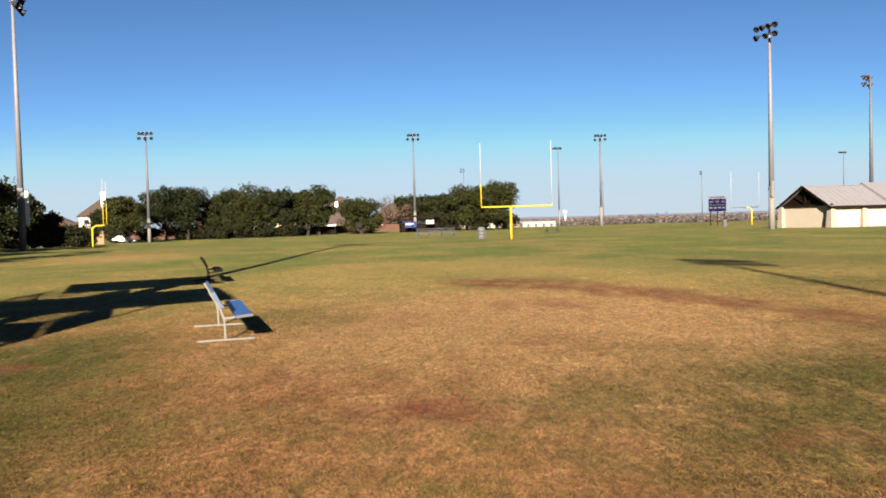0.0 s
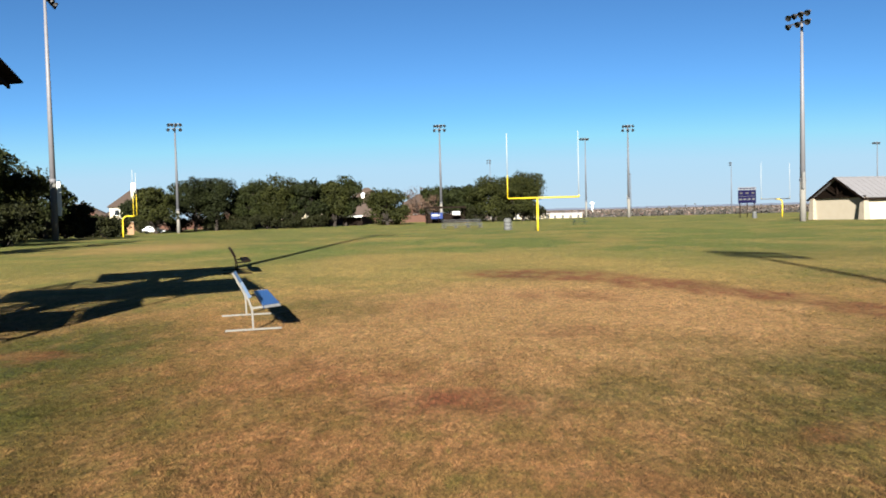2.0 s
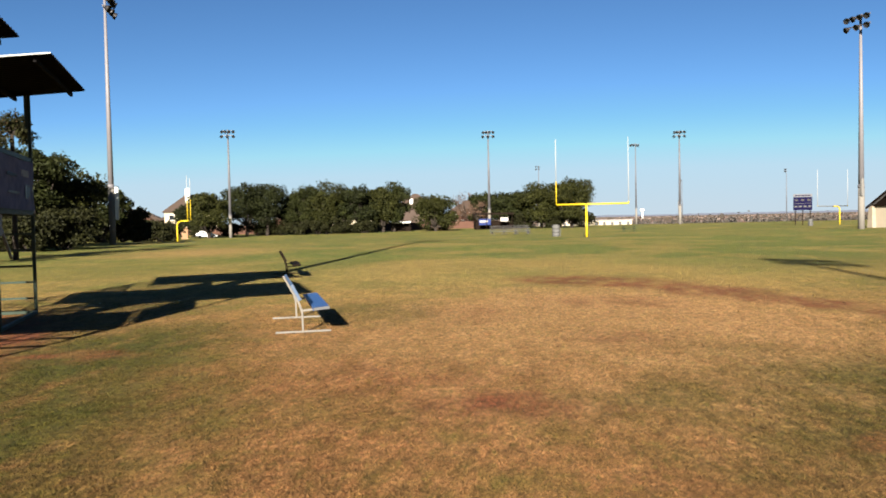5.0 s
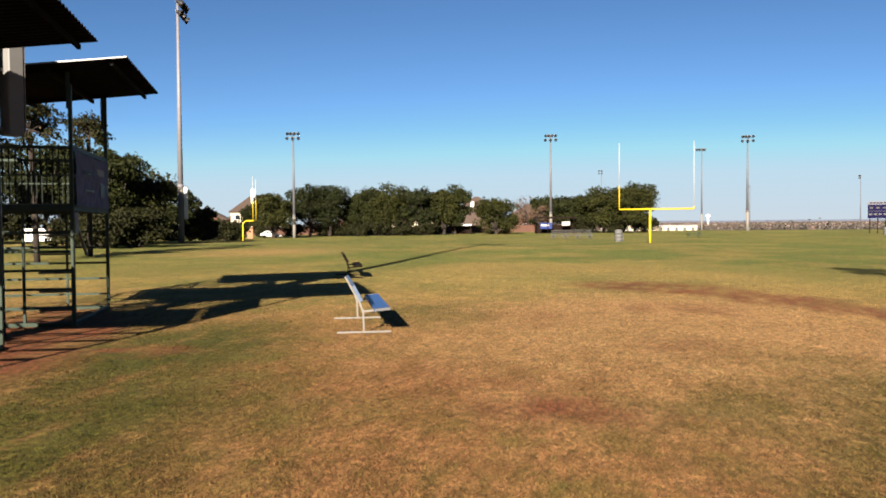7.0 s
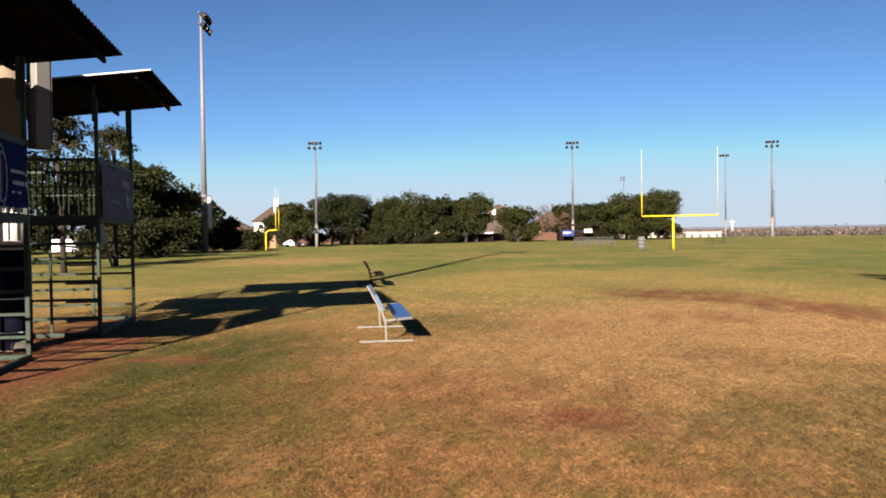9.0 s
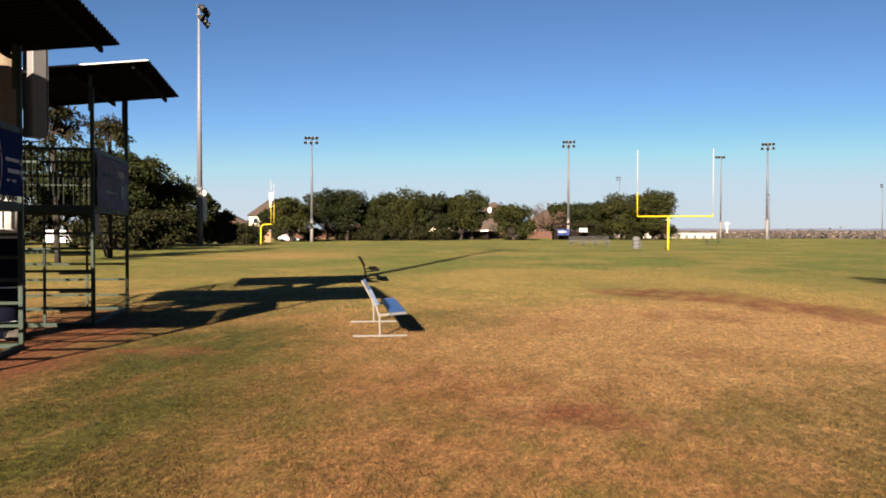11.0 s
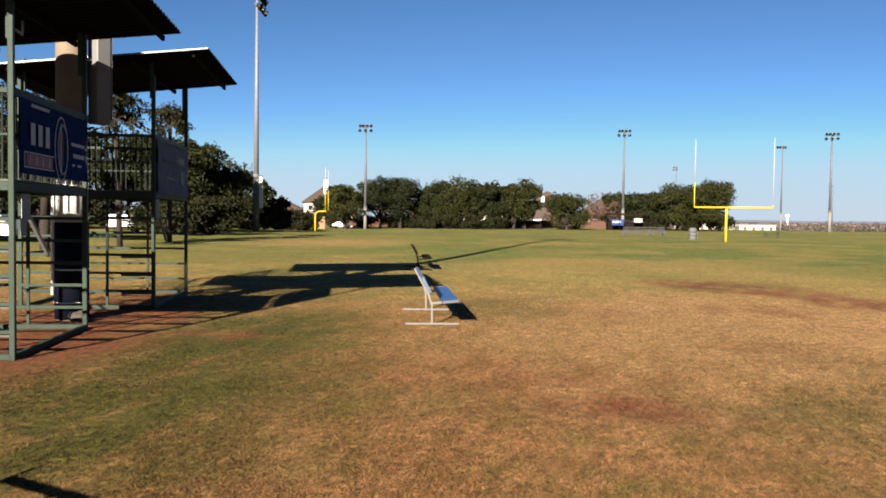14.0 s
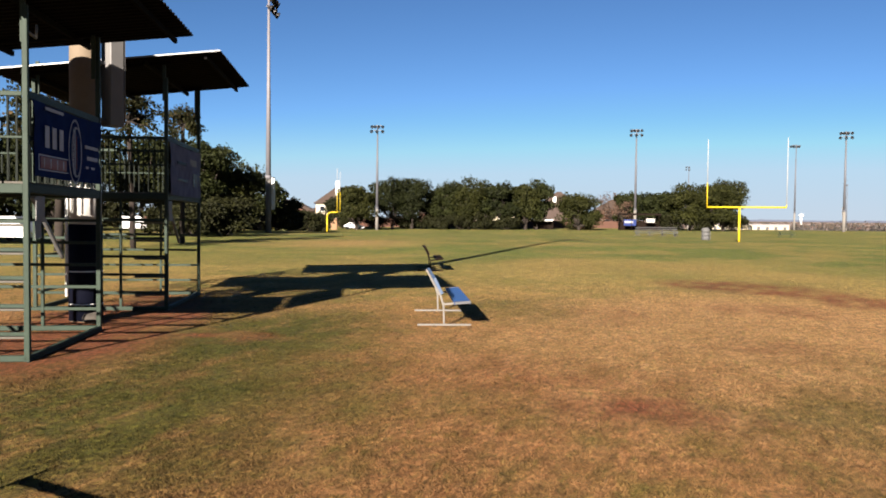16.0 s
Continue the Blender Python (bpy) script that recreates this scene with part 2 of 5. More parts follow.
# a pale dry strip along the outer side of the bare arc
DRY = [(-3.6, 33.0, 2.6, 5.5, 0, 0.8, 0.75), (0.4, 34.5, 3.4, 3.2, 0, 0.7, 0.85), (3.8, 30.5, 2.4, 3.6, 20, 0.7, 0.8), (5.9, 25.0, 1.5, 2.8, 20, 0.7, 0.8), (8.0, 19.6, 1.2, 2.8, 20, 0.7, 0.7)]
# bare soil; weights of 1.8 also darken the ground for tower shade
BARE = [(2.2, 24.7, 2.7, 1.8, -38, 0.4, 1.0), (4.5, 21.6, 2.9, 1.2, -63, 0.4, 1.0), (6.1, 18.3, 2.1, 0.9, -63, 0.4, 1.0), (7.2, 15.1, 1.8, 0.7, -74, 0.4, 0.95), (8.1, 12.0, 1.5, 0.5, -74, 0.7, 0.6),
        (2.1, 18.6, 1.2, 1.0, -8, 0.8, 0.55), (-0.15, 8.2, 1.05, 0.65, 0, 0.8, 0.95), (-1.4, 9.6, 1.9, 1.5, 0, 0.8, 0.42), (1.57, 12.8, 0.7, 0.8, 0, 0.8, 0.5), (3.3, 7.0, 0.55, 0.32, 0, 0.8, 0.75),
        (-1.0, 16.8, 0.8, 1.6, 0, 0.8, 0.30), (-6.7, 11.35, 1.0, 0.35, 0, 0.7, 1.1), (-9.4, 12.2, 1.4, 4.6, 21, 0.5, 1.8), (-8.9, 9.8, 1.3, 1.8, 21, 0.5, 1.8), (1.9, 18.2, 1.5, 0.45, -25, 0.7, 0.6), (-3.4, 7.2, 0.7, 0.7, 0, 0.9, 0.35), (1.2, 5.2, 1.2, 0.6, 0, 0.9, 0.3)]
TAN_A, TAN_B = (0.1742, 0.08775, 0.03624), (0.1217, 0.05818, 0.0222)
STRAW_A, STRAW_B = (0.2240, 0.129, 0.0590), (0.1715, 0.0938, 0.0410)
GREEN_A, GREEN_B = (0.05008, 0.0603, 0.0113), (0.08703, 0.08873, 0.02117)
OLIVE_A, OLIVE_B = (0.0555, 0.0552, 0.01108), (0.09417, 0.07842, 0.01765)
HAY_A, HAY_B = (0.1981, 0.1338, 0.04557), (0.1466, 0.09595, 0.03123)
SCRUB_A, SCRUB_B = (0.06725, 0.05043, 0.03869), (0.1009, 0.07225, 0.0555)
DEEP_A, DEEP_B = (0.02541, 0.02622, 0.003347), (0.05124, 0.04586, 0.00687)
SOIL_A, SOIL_B = (0.05553, 0.01752, 0.007009), (0.1006, 0.03434, 0.01478)

M_TURF = turf("turf")
M_BLADE = turf("turf_blades", True)
M_GREENPAINT = surf("green_painted_steel", (0.01783, 0.02638, 0.01913), (0.01058, 0.01448, 0.01058), 4, 0.6, 0.5, 0.0, 0.2, 80, spec=0.06)
# balusters are coloured near black to imitate the roof's shade on them
M_PICKET = surf("shade_dark_picket", (0.0065, 0.0085, 0.0065), (0.004, 0.005, 0.004), 4, 0.6, 0.6, 0.0, 0.2, 80, spec=0.04)
# near black: the shade under the tower roofs is put into the colour
M_ROOFSHADE = surf("shade_dark_roof_metal", (0.00502, 0.004546, 0.004688), (0.003362, 0.00303, 0.00303), 3, 0.5, 0.85, 0.0, 0.1, 50, spec=0.02)
M_RIM = surf("galvanised_edge", (0.121, 0.121, 0.1177), (0.08737, 0.08406, 0.08066), 5, 0.3, 0.4, 0.3, 0.05, 60)
M_DECK = surf("deck_board", (0.05379, 0.04873, 0.04035), (0.03026, 0.02689, 0.02183), 5, 0.6, 0.8, 0, 0.3, 70)
M_CONCRETE = surf("pale_concrete", (0.09294, 0.07097, 0.04813), (0.0669, 0.05114, 0.03512), 2.5, 0.5, 0.85, 0, 0.2, 40)
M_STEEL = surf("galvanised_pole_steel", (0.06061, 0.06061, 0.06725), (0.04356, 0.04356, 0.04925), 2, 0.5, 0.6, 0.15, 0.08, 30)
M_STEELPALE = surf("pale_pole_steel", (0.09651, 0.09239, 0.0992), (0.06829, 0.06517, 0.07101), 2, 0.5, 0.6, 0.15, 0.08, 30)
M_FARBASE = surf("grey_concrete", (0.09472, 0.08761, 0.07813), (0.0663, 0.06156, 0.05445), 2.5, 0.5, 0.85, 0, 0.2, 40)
M_BOXPALE = surf("pale_enclosure_paint", (0.09288, 0.08928, 0.08568), (0.06428, 0.0625, 0.06071), 3, 0.4, 0.5, 0, 0.05, 60)
M_PAD = surf("navy_pad_vinyl", (0.00225, 0.0027, 0.0063), (0.00135, 0.001575, 0.0036), 4, 0.5, 0.6, 0, 0.1, 40, spec=0.05)
M_BOX = surf("grey_enclosure_paint", (0.02861, 0.02893, 0.03026), (0.02017, 0.02017, 0.02183), 3, 0.4, 0.5, 0, 0.05, 60)
M_LAMP = surf("dark_lamp_housing", (0.01851, 0.01681, 0.01681), (0.01009, 0.01009, 0.01009), 8, 0.5, 0.45, 0.4, 0.05, 60)
M_LENS = surf("lamp_glass", (0.03362, 0.03528, 0.04035), (0.02353, 0.02519, 0.02861), 8, 0.3, 0.15, 0.6, 0.0, 60)
M_ALU = surf("brushed_aluminium", (0.1009, 0.1009, 0.1042), (0.07398, 0.07398, 0.0773), 9, 0.4, 0.38, 0.85, 0.08, 120)
M_NAVYCLOTH = surf("blue_banner_cloth", (0.016, 0.024, 0.075), (0.010, 0.015, 0.050), 4, 0.5, 0.8, 0, 0.1, 40, spec=0.02)
M_BLUE = surf("blue_anodised_plank", (0.01838, 0.04907, 0.139), (0.01227, 0.03271, 0.09409), 7, 0.5, 0.45, 0.1, 0.06, 90)
# worn blue, greyed further to paint in the backrest's reflections
M_BLUEWORNSHEEN = surf("weathered_sheen_plank", (0.034, 0.058, 0.105), (0.060, 0.070, 0.085), 5, 0.8, 0.45, 0.2, 0.08, 70)
M_GALV = surf("galvanised_frame", (0.09417, 0.08571, 0.07462), (0.07058, 0.06388, 0.0555), 8, 0.4, 0.5, 0.3, 0.05, 90)
M_YELLOW = surf("yellow_paint", (0.2981, 0.2161, 0.007448), (0.231, 0.1564, 0.007448), 3, 0.4, 0.4, 0, 0.04, 50)
M_BLEACH = surf("weathered_grey_metal", (0.030, 0.030, 0.030), (0.018, 0.018, 0.019), 6, 0.5, 0.6, 0.0, 0.1, 60)
M_BAND = surf("chalky_band_paint", (0.31, 0.30, 0.28), (0.16, 0.155, 0.145), 5, 0.6, 0.7, 0, 0.1, 40)
M_WHITE = surf("white_paint", (0.4273, 0.4273, 0.4059), (0.3526, 0.3419, 0.3098), 3, 0.3, 0.5, 0, 0.05, 50)
M_NAVY = surf("navy_panel", (0.002455, 0.002009, 0.01518), (0.001786, 0.001562, 0.009821), 2, 0.5, 0.45, 0, 0.04, 40, spec=0.02)
M_BANNERBLUE = surf("blue_vinyl", (0.007359, 0.01724, 0.07074), (0.004329, 0.008572, 0.03195), 5, 0.6, 0.85, 0, 0.1, 30, spec=0.02)
M_BANNERGREY = surf("pale_vinyl", (0.105, 0.108, 0.150), (0.034, 0.034, 0.055), 4, 0.6, 0.85, 0, 0.1, 30, spec=0.02)
M_RED = surf("red_print", (0.1345, 0.02017, 0.01681), (0.1009, 0.01681, 0.01345), 6, 0.4, 0.5, 0, 0.05, 40)
M_PAPER = surf("white_paper", (0.1841, 0.18, 0.1717), (0.139, 0.1349, 0.1268), 9, 0.5, 0.8, 0, 0.1, 60)
M_STUCCO = surf("cream_stucco", (0.2376, 0.2031, 0.1533), (0.1993, 0.1648, 0.1188), 1.2, 0.4, 0.9, 0, 0.2, 20)
M_STONE = surf("tan_limestone", (0.1681, 0.1413, 0.1076), (0.1143, 0.09077, 0.06725), 3, 0.7, 0.9, 0, 0.5, 12)
M_SHINGLE = surf("brown_shingle", (0.03698, 0.02519, 0.01951), (0.02353, 0.01681, 0.01345), 1.5, 0.6, 0.9, 0, 0.4, 10)
M_ROOFGREY = surf("standing_seam_grey", (0.1278, 0.121, 0.1261), (0.1042, 0.09915, 0.1025), 0.8, 0.4, 0.5, 0.2, 0.05, 20)
M_TIMBER = surf("dark_timber", (0.005965, 0.003836, 0.002757), (0.003836, 0.002338, 0.001708), 3, 0.6, 0.75, 0, 0.2, 30, spec=0.02)
M_BRICK = surf("red_brown_brick", (0.05303, 0.02557, 0.01705), (0.03693, 0.018, 0.01278), 1.2, 0.6, 0.9, 0, 0.4, 9, 0.4)
M_DUNBRICK = surf("dun_brick", (0.0341, 0.02368, 0.01942), (0.02462, 0.01705, 0.0142), 1.2, 0.6, 0.9, 0, 0.4, 9)
M_BARK = surf("oak_bark", (0.01558, 0.01169, 0.00899), (0.00839, 0.006295, 0.005095), 3, 0.7, 0.95, 0, 0.8, 14)
M_GLASS = surf("dark_window", (0.01009, 0.01179, 0.0151), (0.006725, 0.006725, 0.01009), 2, 0.3, 0.12, 0, 0.0, 20)
M_ROCK = surf("grey_rock", (0.03319, 0.02859, 0.02348), (0.02173, 0.01838, 0.01532), 4, 0.7, 0.9, 0, 0.7, 16)
M_RUST = surf("tan_drum_paint", (0.1345, 0.0773, 0.04035), (0.09417, 0.05043, 0.02689), 5, 0.5, 0.7, 0, 0.1, 40)
M_DULL = surf("dull_grey_sheet", (0.05445, 0.05445, 0.05303), (0.03552, 0.03552, 0.03552), 5, 0.5, 0.7, 0, 0.1, 40)
M_PRINT = surf("faded_white_print", (0.3187, 0.3374, 0.3749), (0.2061, 0.225, 0.2625), 9, 0.6, 0.8, 0, 0.1, 40, spec=0.02)
M_VAN = surf("white_vehicle_paint", (0.4601, 0.4601, 0.4601), (0.4026, 0.4026, 0.4026), 2, 0.2, 0.3, 0, 0.0, 30)
M_RUBBER = surf("black_rubber", (0.008382, 0.008382, 0.008382), (0.01345, 0.01179, 0.01009), 6, 0.4, 0.85, 0, 0.1, 40)


def foliage(name, a, b, dead=None):
    m, nt, bsdf = nodes_of(name)
    geo = nt.nodes.new("ShaderNodeNewGeometry")
    rnd = geo.outputs["Random Per Island"]
    big = noise_of(nt, 0.5, 3, 0.6, geo.outputs["Position"])
    c = blend(nt, rnd, a, b)
    c = blend(nt, calc(nt, "MULTIPLY", ramp(nt, big, 0.4, 0.65), 0.5), c, tuple(x * 1.5 for x in b))
    if dead:
        c = blend(nt, ramp(nt, rnd, 0.93, 0.96), c, dead)
    nt.links.new(c, bsdf.inputs["Base Color"])
    bsdf.inputs["Roughness"].default_value = 0.7
    bsdf.inputs["Specular IOR Level"].default_value = 0.08
    return m


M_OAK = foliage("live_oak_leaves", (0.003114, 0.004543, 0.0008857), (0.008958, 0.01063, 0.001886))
# brighter and darker copies of the oak leaves paint in sun and shade
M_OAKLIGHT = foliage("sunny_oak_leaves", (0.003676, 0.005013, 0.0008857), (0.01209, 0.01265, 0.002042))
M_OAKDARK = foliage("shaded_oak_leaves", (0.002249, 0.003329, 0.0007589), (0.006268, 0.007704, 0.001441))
M_ELM = foliage("autumn_elm_leaves", (0.003256, 0.004239, 0.001042), (0.009413, 0.00917, 0.002113), (0.0355, 0.0241, 0.0106))
M_BARE = foliage("browning_leaves", (0.02726, 0.01728, 0.01184), (0.04543, 0.02816, 0.01907))
M_SHRUB = foliage("dark_shrub_leaves", (0.003256, 0.003917, 0.001042), (0.007937, 0.008156, 0.001905))
# greyed, narrow base colours stand in for the haze over the plain
M_FARTREE = foliage("hazed_tree_canopy", (0.0215, 0.0195, 0.0175), (0.0300, 0.0265, 0.0235))
M_FARROOF = foliage("hazed_roofs", (0.0330, 0.0230, 0.0205), (0.0560, 0.0360, 0.0300))
M_FARWALL = foliage("hazed_walls", (0.0420, 0.0345, 0.0310), (0.0660, 0.0520, 0.0450))
# the blue grey is distance haze put into the ridge's colour
M_RIDGE = foliage("hazed_ridge", (0.02861, 0.03362, 0.04873), (0.03362, 0.03869, 0.05379))

# ---- mesh helpers ----


def link(name, bm, material, parent=None, label=""):
    me = bpy.data.meshes.new(name)
    bm.to_mesh(me)
    bm.free()
    me.materials.append(material)
    ob = new(name, me)
    if parent is not None:
        ob.parent = parent
    if label:
        ob["label"] = label
    return ob


def part(name, bm, material, parent, label=""):
    return link(name, bm, material, parent, label)


def thing(name, m, label, category, group="", kind=""):
    e = new(name)
    e.empty_display_size = 0.2
    e.matrix_world = m
    return tagged(e, label, category, group, kind)


def box(bm, c, s, rot=None, bevel=0.0):
    mat = Matrix.Translation(c)
    if rot is not None:
        mat = mat @ Euler([radians(a) for a in rot]).to_matrix().to_4x4()
    r = bmesh.ops.create_cube(bm, size=1.0, matrix=mat @ Matrix.Diagonal((*s, 1)))
    if bevel:
        es = list({e for v in r["verts"] for e in v.link_edges})
        bmesh.ops.bevel(bm, geom=es, offset=bevel, segments=1, affect="EDGES")
    return bm


def B(c, s, rot=None, bevel=0.0):
    return box(bmesh.new(), c, s, rot, bevel)


def tube(bm, p0, p1, r0, r1=None, n=10, cap=True):
    r1 = r0 if r1 is None else r1
    p0, p1 = Vector(p0), Vector(p1)
    d = p1 - p0
    q = d.to_track_quat("Z", "Y").to_matrix().to_4x4()
    r = bmesh.ops.create_cone(bm, cap_ends=cap, segments=n, radius1=r0, radius2=r1, depth=d.length, matrix=Matrix.Translation((p0 + p1) / 2) @ q)
    for f in {f for v in r["verts"] for f in v.link_faces}:
        f.smooth = len(f.verts) == 4
    return bm


def T(p0, p1, r0, r1=None, n=10):
    return tube(bmesh.new(), p0, p1, r0, r1, n)


def bar(p0, p1, w, h):
    """A square bar from p0 to p1."""
    p0, p1 = Vector(p0), Vector(p1)
    d = p1 - p0
    q = d.to_track_quat("X", "Z").to_matrix().to_4x4()
    bm = bmesh.new()
    r = bmesh.ops.create_cube(bm, size=1.0, matrix=Matrix.Translation((p0 + p1) / 2) @ q @ Matrix.Diagonal((d.length, w, h, 1)))
    bmesh.ops.bevel(bm, geom=list(bm.edges), offset=min(w, h) * 0.12, segments=1, affect="EDGES")
    return bm


def mesh_np(name, verts, faces, material, parent=None, smooth=False):
    me = bpy.data.meshes.new(name)
    me.from_pydata(verts.tolist() if hasattr(verts, "tolist") else verts, [], faces.tolist() if hasattr(faces, "tolist") else faces)
    me.materials.append(material)
    ob = new(name, me)
    if parent is not None:
        ob.parent = parent
    return ob


# ---- ground ----
BUMPS = [(-36.7, 71.5, -0.21, 14), (-52.0, 70.0, 0.72, 22), (-57, 159, -0.55, 30), (36, 90, 0.14, 14), (7, 77, 0.08, 16), (45, 100, -0.04, 12), (-47, 111, -0.30, 15), (-9, 58, 0.22, 13)]


def gz(x, y):
    z = 0.0
    for bx, by, h, s in BUMPS:
        z += h * math.exp(-((x - bx) ** 2 + (y - by) ** 2) / (2 * s * s))
    t = min(max((y - 205) / 420, 0), 1)
    z -= 11.0 * t * t * (3 - 2 * t)
    u = min(max((y - 800) / 3600, 0), 1)
    return z + 16.0 * u


def ground():
    near = np.arange(-120, 121, 4.0)
    xs = np.concatenate([[-5200, -2500, -1200, -700, -420, -300, -220, -160], near, [160, 220, 300, 420, 700, 1200, 2500, 5200]])
    ys = np.concatenate([[-5200, -1500, -500, -200, -80, -40], np.arange(-20, 241, 4.0), np.arange(260, 700, 30.0), [800, 1000, 1400, 2000, 3000, 4400, 4950]])
    bm = bmesh.new()
    rows = [[bm.verts.new((x, y, gz(x, y))) for x in xs] for y in ys]
    for j in range(len(ys) - 1):
        for i in range(len(xs) - 1):
            f = bm.faces.new((rows[j][i], rows[j][i + 1], rows[j + 1][i + 1], rows[j + 1][i]))
            f.smooth = True
    ob = link("ground", bm, M_TURF)
    tagged(ob, "patchy mown turf, green, straw and bare red soil", "ground", kind="structure")


ground()


def grass_blades():
    """Short tufts of mown grass on the near turf, denser close by."""
    rng = np.random.default_rng(5)
    n = 92000
    r = np.concatenate([4.7 + 9.5 * (1 - np.sqrt(1 - rng.random(52000))) - 0.9 * rng.random(52000) ** 2, 9 + 24 * (1 - np.sqrt(1 - rng.random(40000)))])
    a = radians(-8) + radians(30) * rng.normal(size=n)
    x, y = r * np.sin(a), r * np.cos(a)
    # clumps and thin spots
    keep = np.sin(3.1 * x + 1.3 * np.sin(2.3 * y)) + np.sin(2.7 * y + 1.7 * np.sin(1.9 * x)) + np.sin(7.3 * x + 4.1 * y) + 1.6 * rng.normal(size=n) > -1.4
    for cx, cy, rx, ry, turn, soft, wt in BARE:
        c, q = math.cos(radians(turn)), math.sin(radians(turn))
        u, v = (x - cx) * c + (y - cy) * q, (y - cy) * c - (x - cx) * q
        keep &= ~(((u / rx) ** 2 + (v / ry) ** 2 < 1.3) & (rng.random(n) < wt * 0.8))
    x, y, r = (np.repeat(q[keep], 5) for q in (x, y, r))
    n = len(x)
    x, y = x + rng.normal(size=n) * 0.014, y + rng.normal(size=n) * 0.014
    w = (0.003 + 0.005 * rng.random(n)) * (0.8 + r / 18)
    h = (0.008 + 0.022 * rng.random(n) ** 1.6) * (0.9 + r / 60)
    t = rng.random(n) * 2 * np.pi
    lx, ly = np.cos(t) * w, np.sin(t) * w
    bx, by = (rng.random(n) - 0.5) * 0.11, (rng.random(n) - 0.5) * 0.07
    v = np.zeros((n, 3, 3))
    v[:, 0] = np.stack([x - lx, y - ly, -0.004 + 0 * x], 1)
    v[:, 1] = np.stack([x + lx, y + ly, -0.004 + 0 * x], 1)
    v[:, 2] = np.stack([x + bx, y + by, h], 1)
    me = bpy.data.meshes.new("grass")
    me.vertices.add(3 * n)
    me.vertices.foreach_set("co", v.reshape(-1))
    me.loops.add(3 * n)
    me.loops.foreach_set("vertex_index", np.arange(3 * n, dtype=np.int32))
    me.polygons.add(n)
    me.polygons.foreach_set("loop_start", np.arange(0, 3 * n, 3, dtype=np.int32))
    me.update(calc_edges=True)
    me.materials.append(M_BLADE)
    tagged(new("grass", me), "short dry and green grass blades on the turf", "grass", kind="stuff")


grass_blades()

# ---- light poles ----


def flood_lamp(parent, at, aim):
    """A floodlight: round housing with a visor and a glass, on a short arm."""
    m = look(at, Vector(at) + Vector(aim)) @ pose(0, 0, 0, 180)
    bm = bmesh.new()
    tube(bm, (0, 0, -0.30), (0, 0, -0.05), 0.10, 0.20, 10)
    tube(bm, (0, 0, -0.05), (0, 0, 0.16), 0.20, 0.32, 12, cap=False)
    tube(bm, (0, 0, 0.16), (0, 0, 0.30), 0.32, 0.335, 12, cap=False)
    bm.transform(m)
    head = part("floodlight", bm, M_LAMP, parent)
    g = T((0, 0, 0.14), (0, 0, 0.16), 0.30, 0.30, 12)
    g.transform(m)
    part("glass", g, M_LENS, head, "pale lamp glass")


def light_pole(x, y, h, face, lamps=(3, 4), rad=0.27, box_side=None, split_at=4.6, z=None, tall=False, padded=False):
    z = gz(x, y) if z is None else z
    p = thing("light_pole", pose(x, y, z, 0, 0, face), "tall grey sports light pole on a pale concrete base", "light pole", "sports field light poles")
    split = split_at
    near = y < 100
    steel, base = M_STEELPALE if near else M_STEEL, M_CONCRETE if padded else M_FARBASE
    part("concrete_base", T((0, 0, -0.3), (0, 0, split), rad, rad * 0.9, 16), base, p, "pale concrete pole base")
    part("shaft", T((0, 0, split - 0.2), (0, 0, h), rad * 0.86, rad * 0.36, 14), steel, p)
    part("collar", T((0, 0, split - 0.25), (0, 0, split + 0.1), rad * 0.99, rad * 0.97, 16), steel, p)
    w = 2.7 if y < 100 else 2.3
    for k, nl in enumerate(lamps):
        zz = h - 0.15 - (len(lamps) - 1 - k) * 0.95
        part("crossarm", B((0, 0.1, zz), (w, 0.10, 0.12), None, 0.01), M_STEEL, p)
        for i in range(nl):
            fx = (i / (nl - 1) - 0.5) * (w - 0.1) if nl > 1 else 0
            part("bracket", B((fx, 0.22, zz - 0.10), (0.05, 0.22, 0.16)), M_LAMP, p)
            flood_lamp(p, (fx, 0.42, zz - 0.2), (0.25 * (i % 3 - 1), 1.0, -0.55))
    if box_side:
        bx, by = box_side
        bz, bh, bm_ = (3.75, 3.0, M_WHITE) if tall else (4.40, 1.84, M_BOXPALE)
        e = part("ballast_box", B((bx, by, bz), (0.30 if padded else 0.24, 0.27, bh), None, 0.015), bm_, p, "white ballast enclosure" if tall else "pale grey ballast enclosure")
        part("box_door", B((bx, by + (0.16 if by > 0 else -0.16), bz), (0.28 if padded else 0.23, 0.02, bh - 0.15), None, 0.004), bm_, e)
        part("box_strap", B((bx * 0.5, by * 0.5, 3.6), (max(abs(bx), 0.05), max(abs(by), 0.05), 0.05)), M_STEEL, e)
        part("box_strap", B((bx * 0.5, by * 0.5, 4.6), (max(abs(bx), 0.05), max(abs(by), 0.05), 0.05)), M_STEEL, e)
    if padded:
        # vinyl protection pad round the foot, with straps, and a thin white tube up the side
        pad = part("pole_pad", T((0, 0, 0.02), (0, 0, 1.72), rad + 0.012, rad + 0.010, 28), M_PAD, p, "navy vinyl protection pad")
        for zz in (0.30, 0.88):
            part("pad_strap", T((0, 0, zz), (0, 0, zz + 0.022), rad + 0.017, rad + 0.017, 28), M_WHITE, pad, "thin white strap")
        part("painted_band", T((0, 0, 1.70), (0, 0, 2.95), rad * 0.985, rad * 0.965, 28), M_BAND, p, "white painted band above the pad")
        part("white_tube", T((0.076, 0.316, 0.45), (0.070, 0.312, 2.9), 0.030, 0.030, 10), M_WHITE, p, "thin white tube up the side of the pole")
    return p


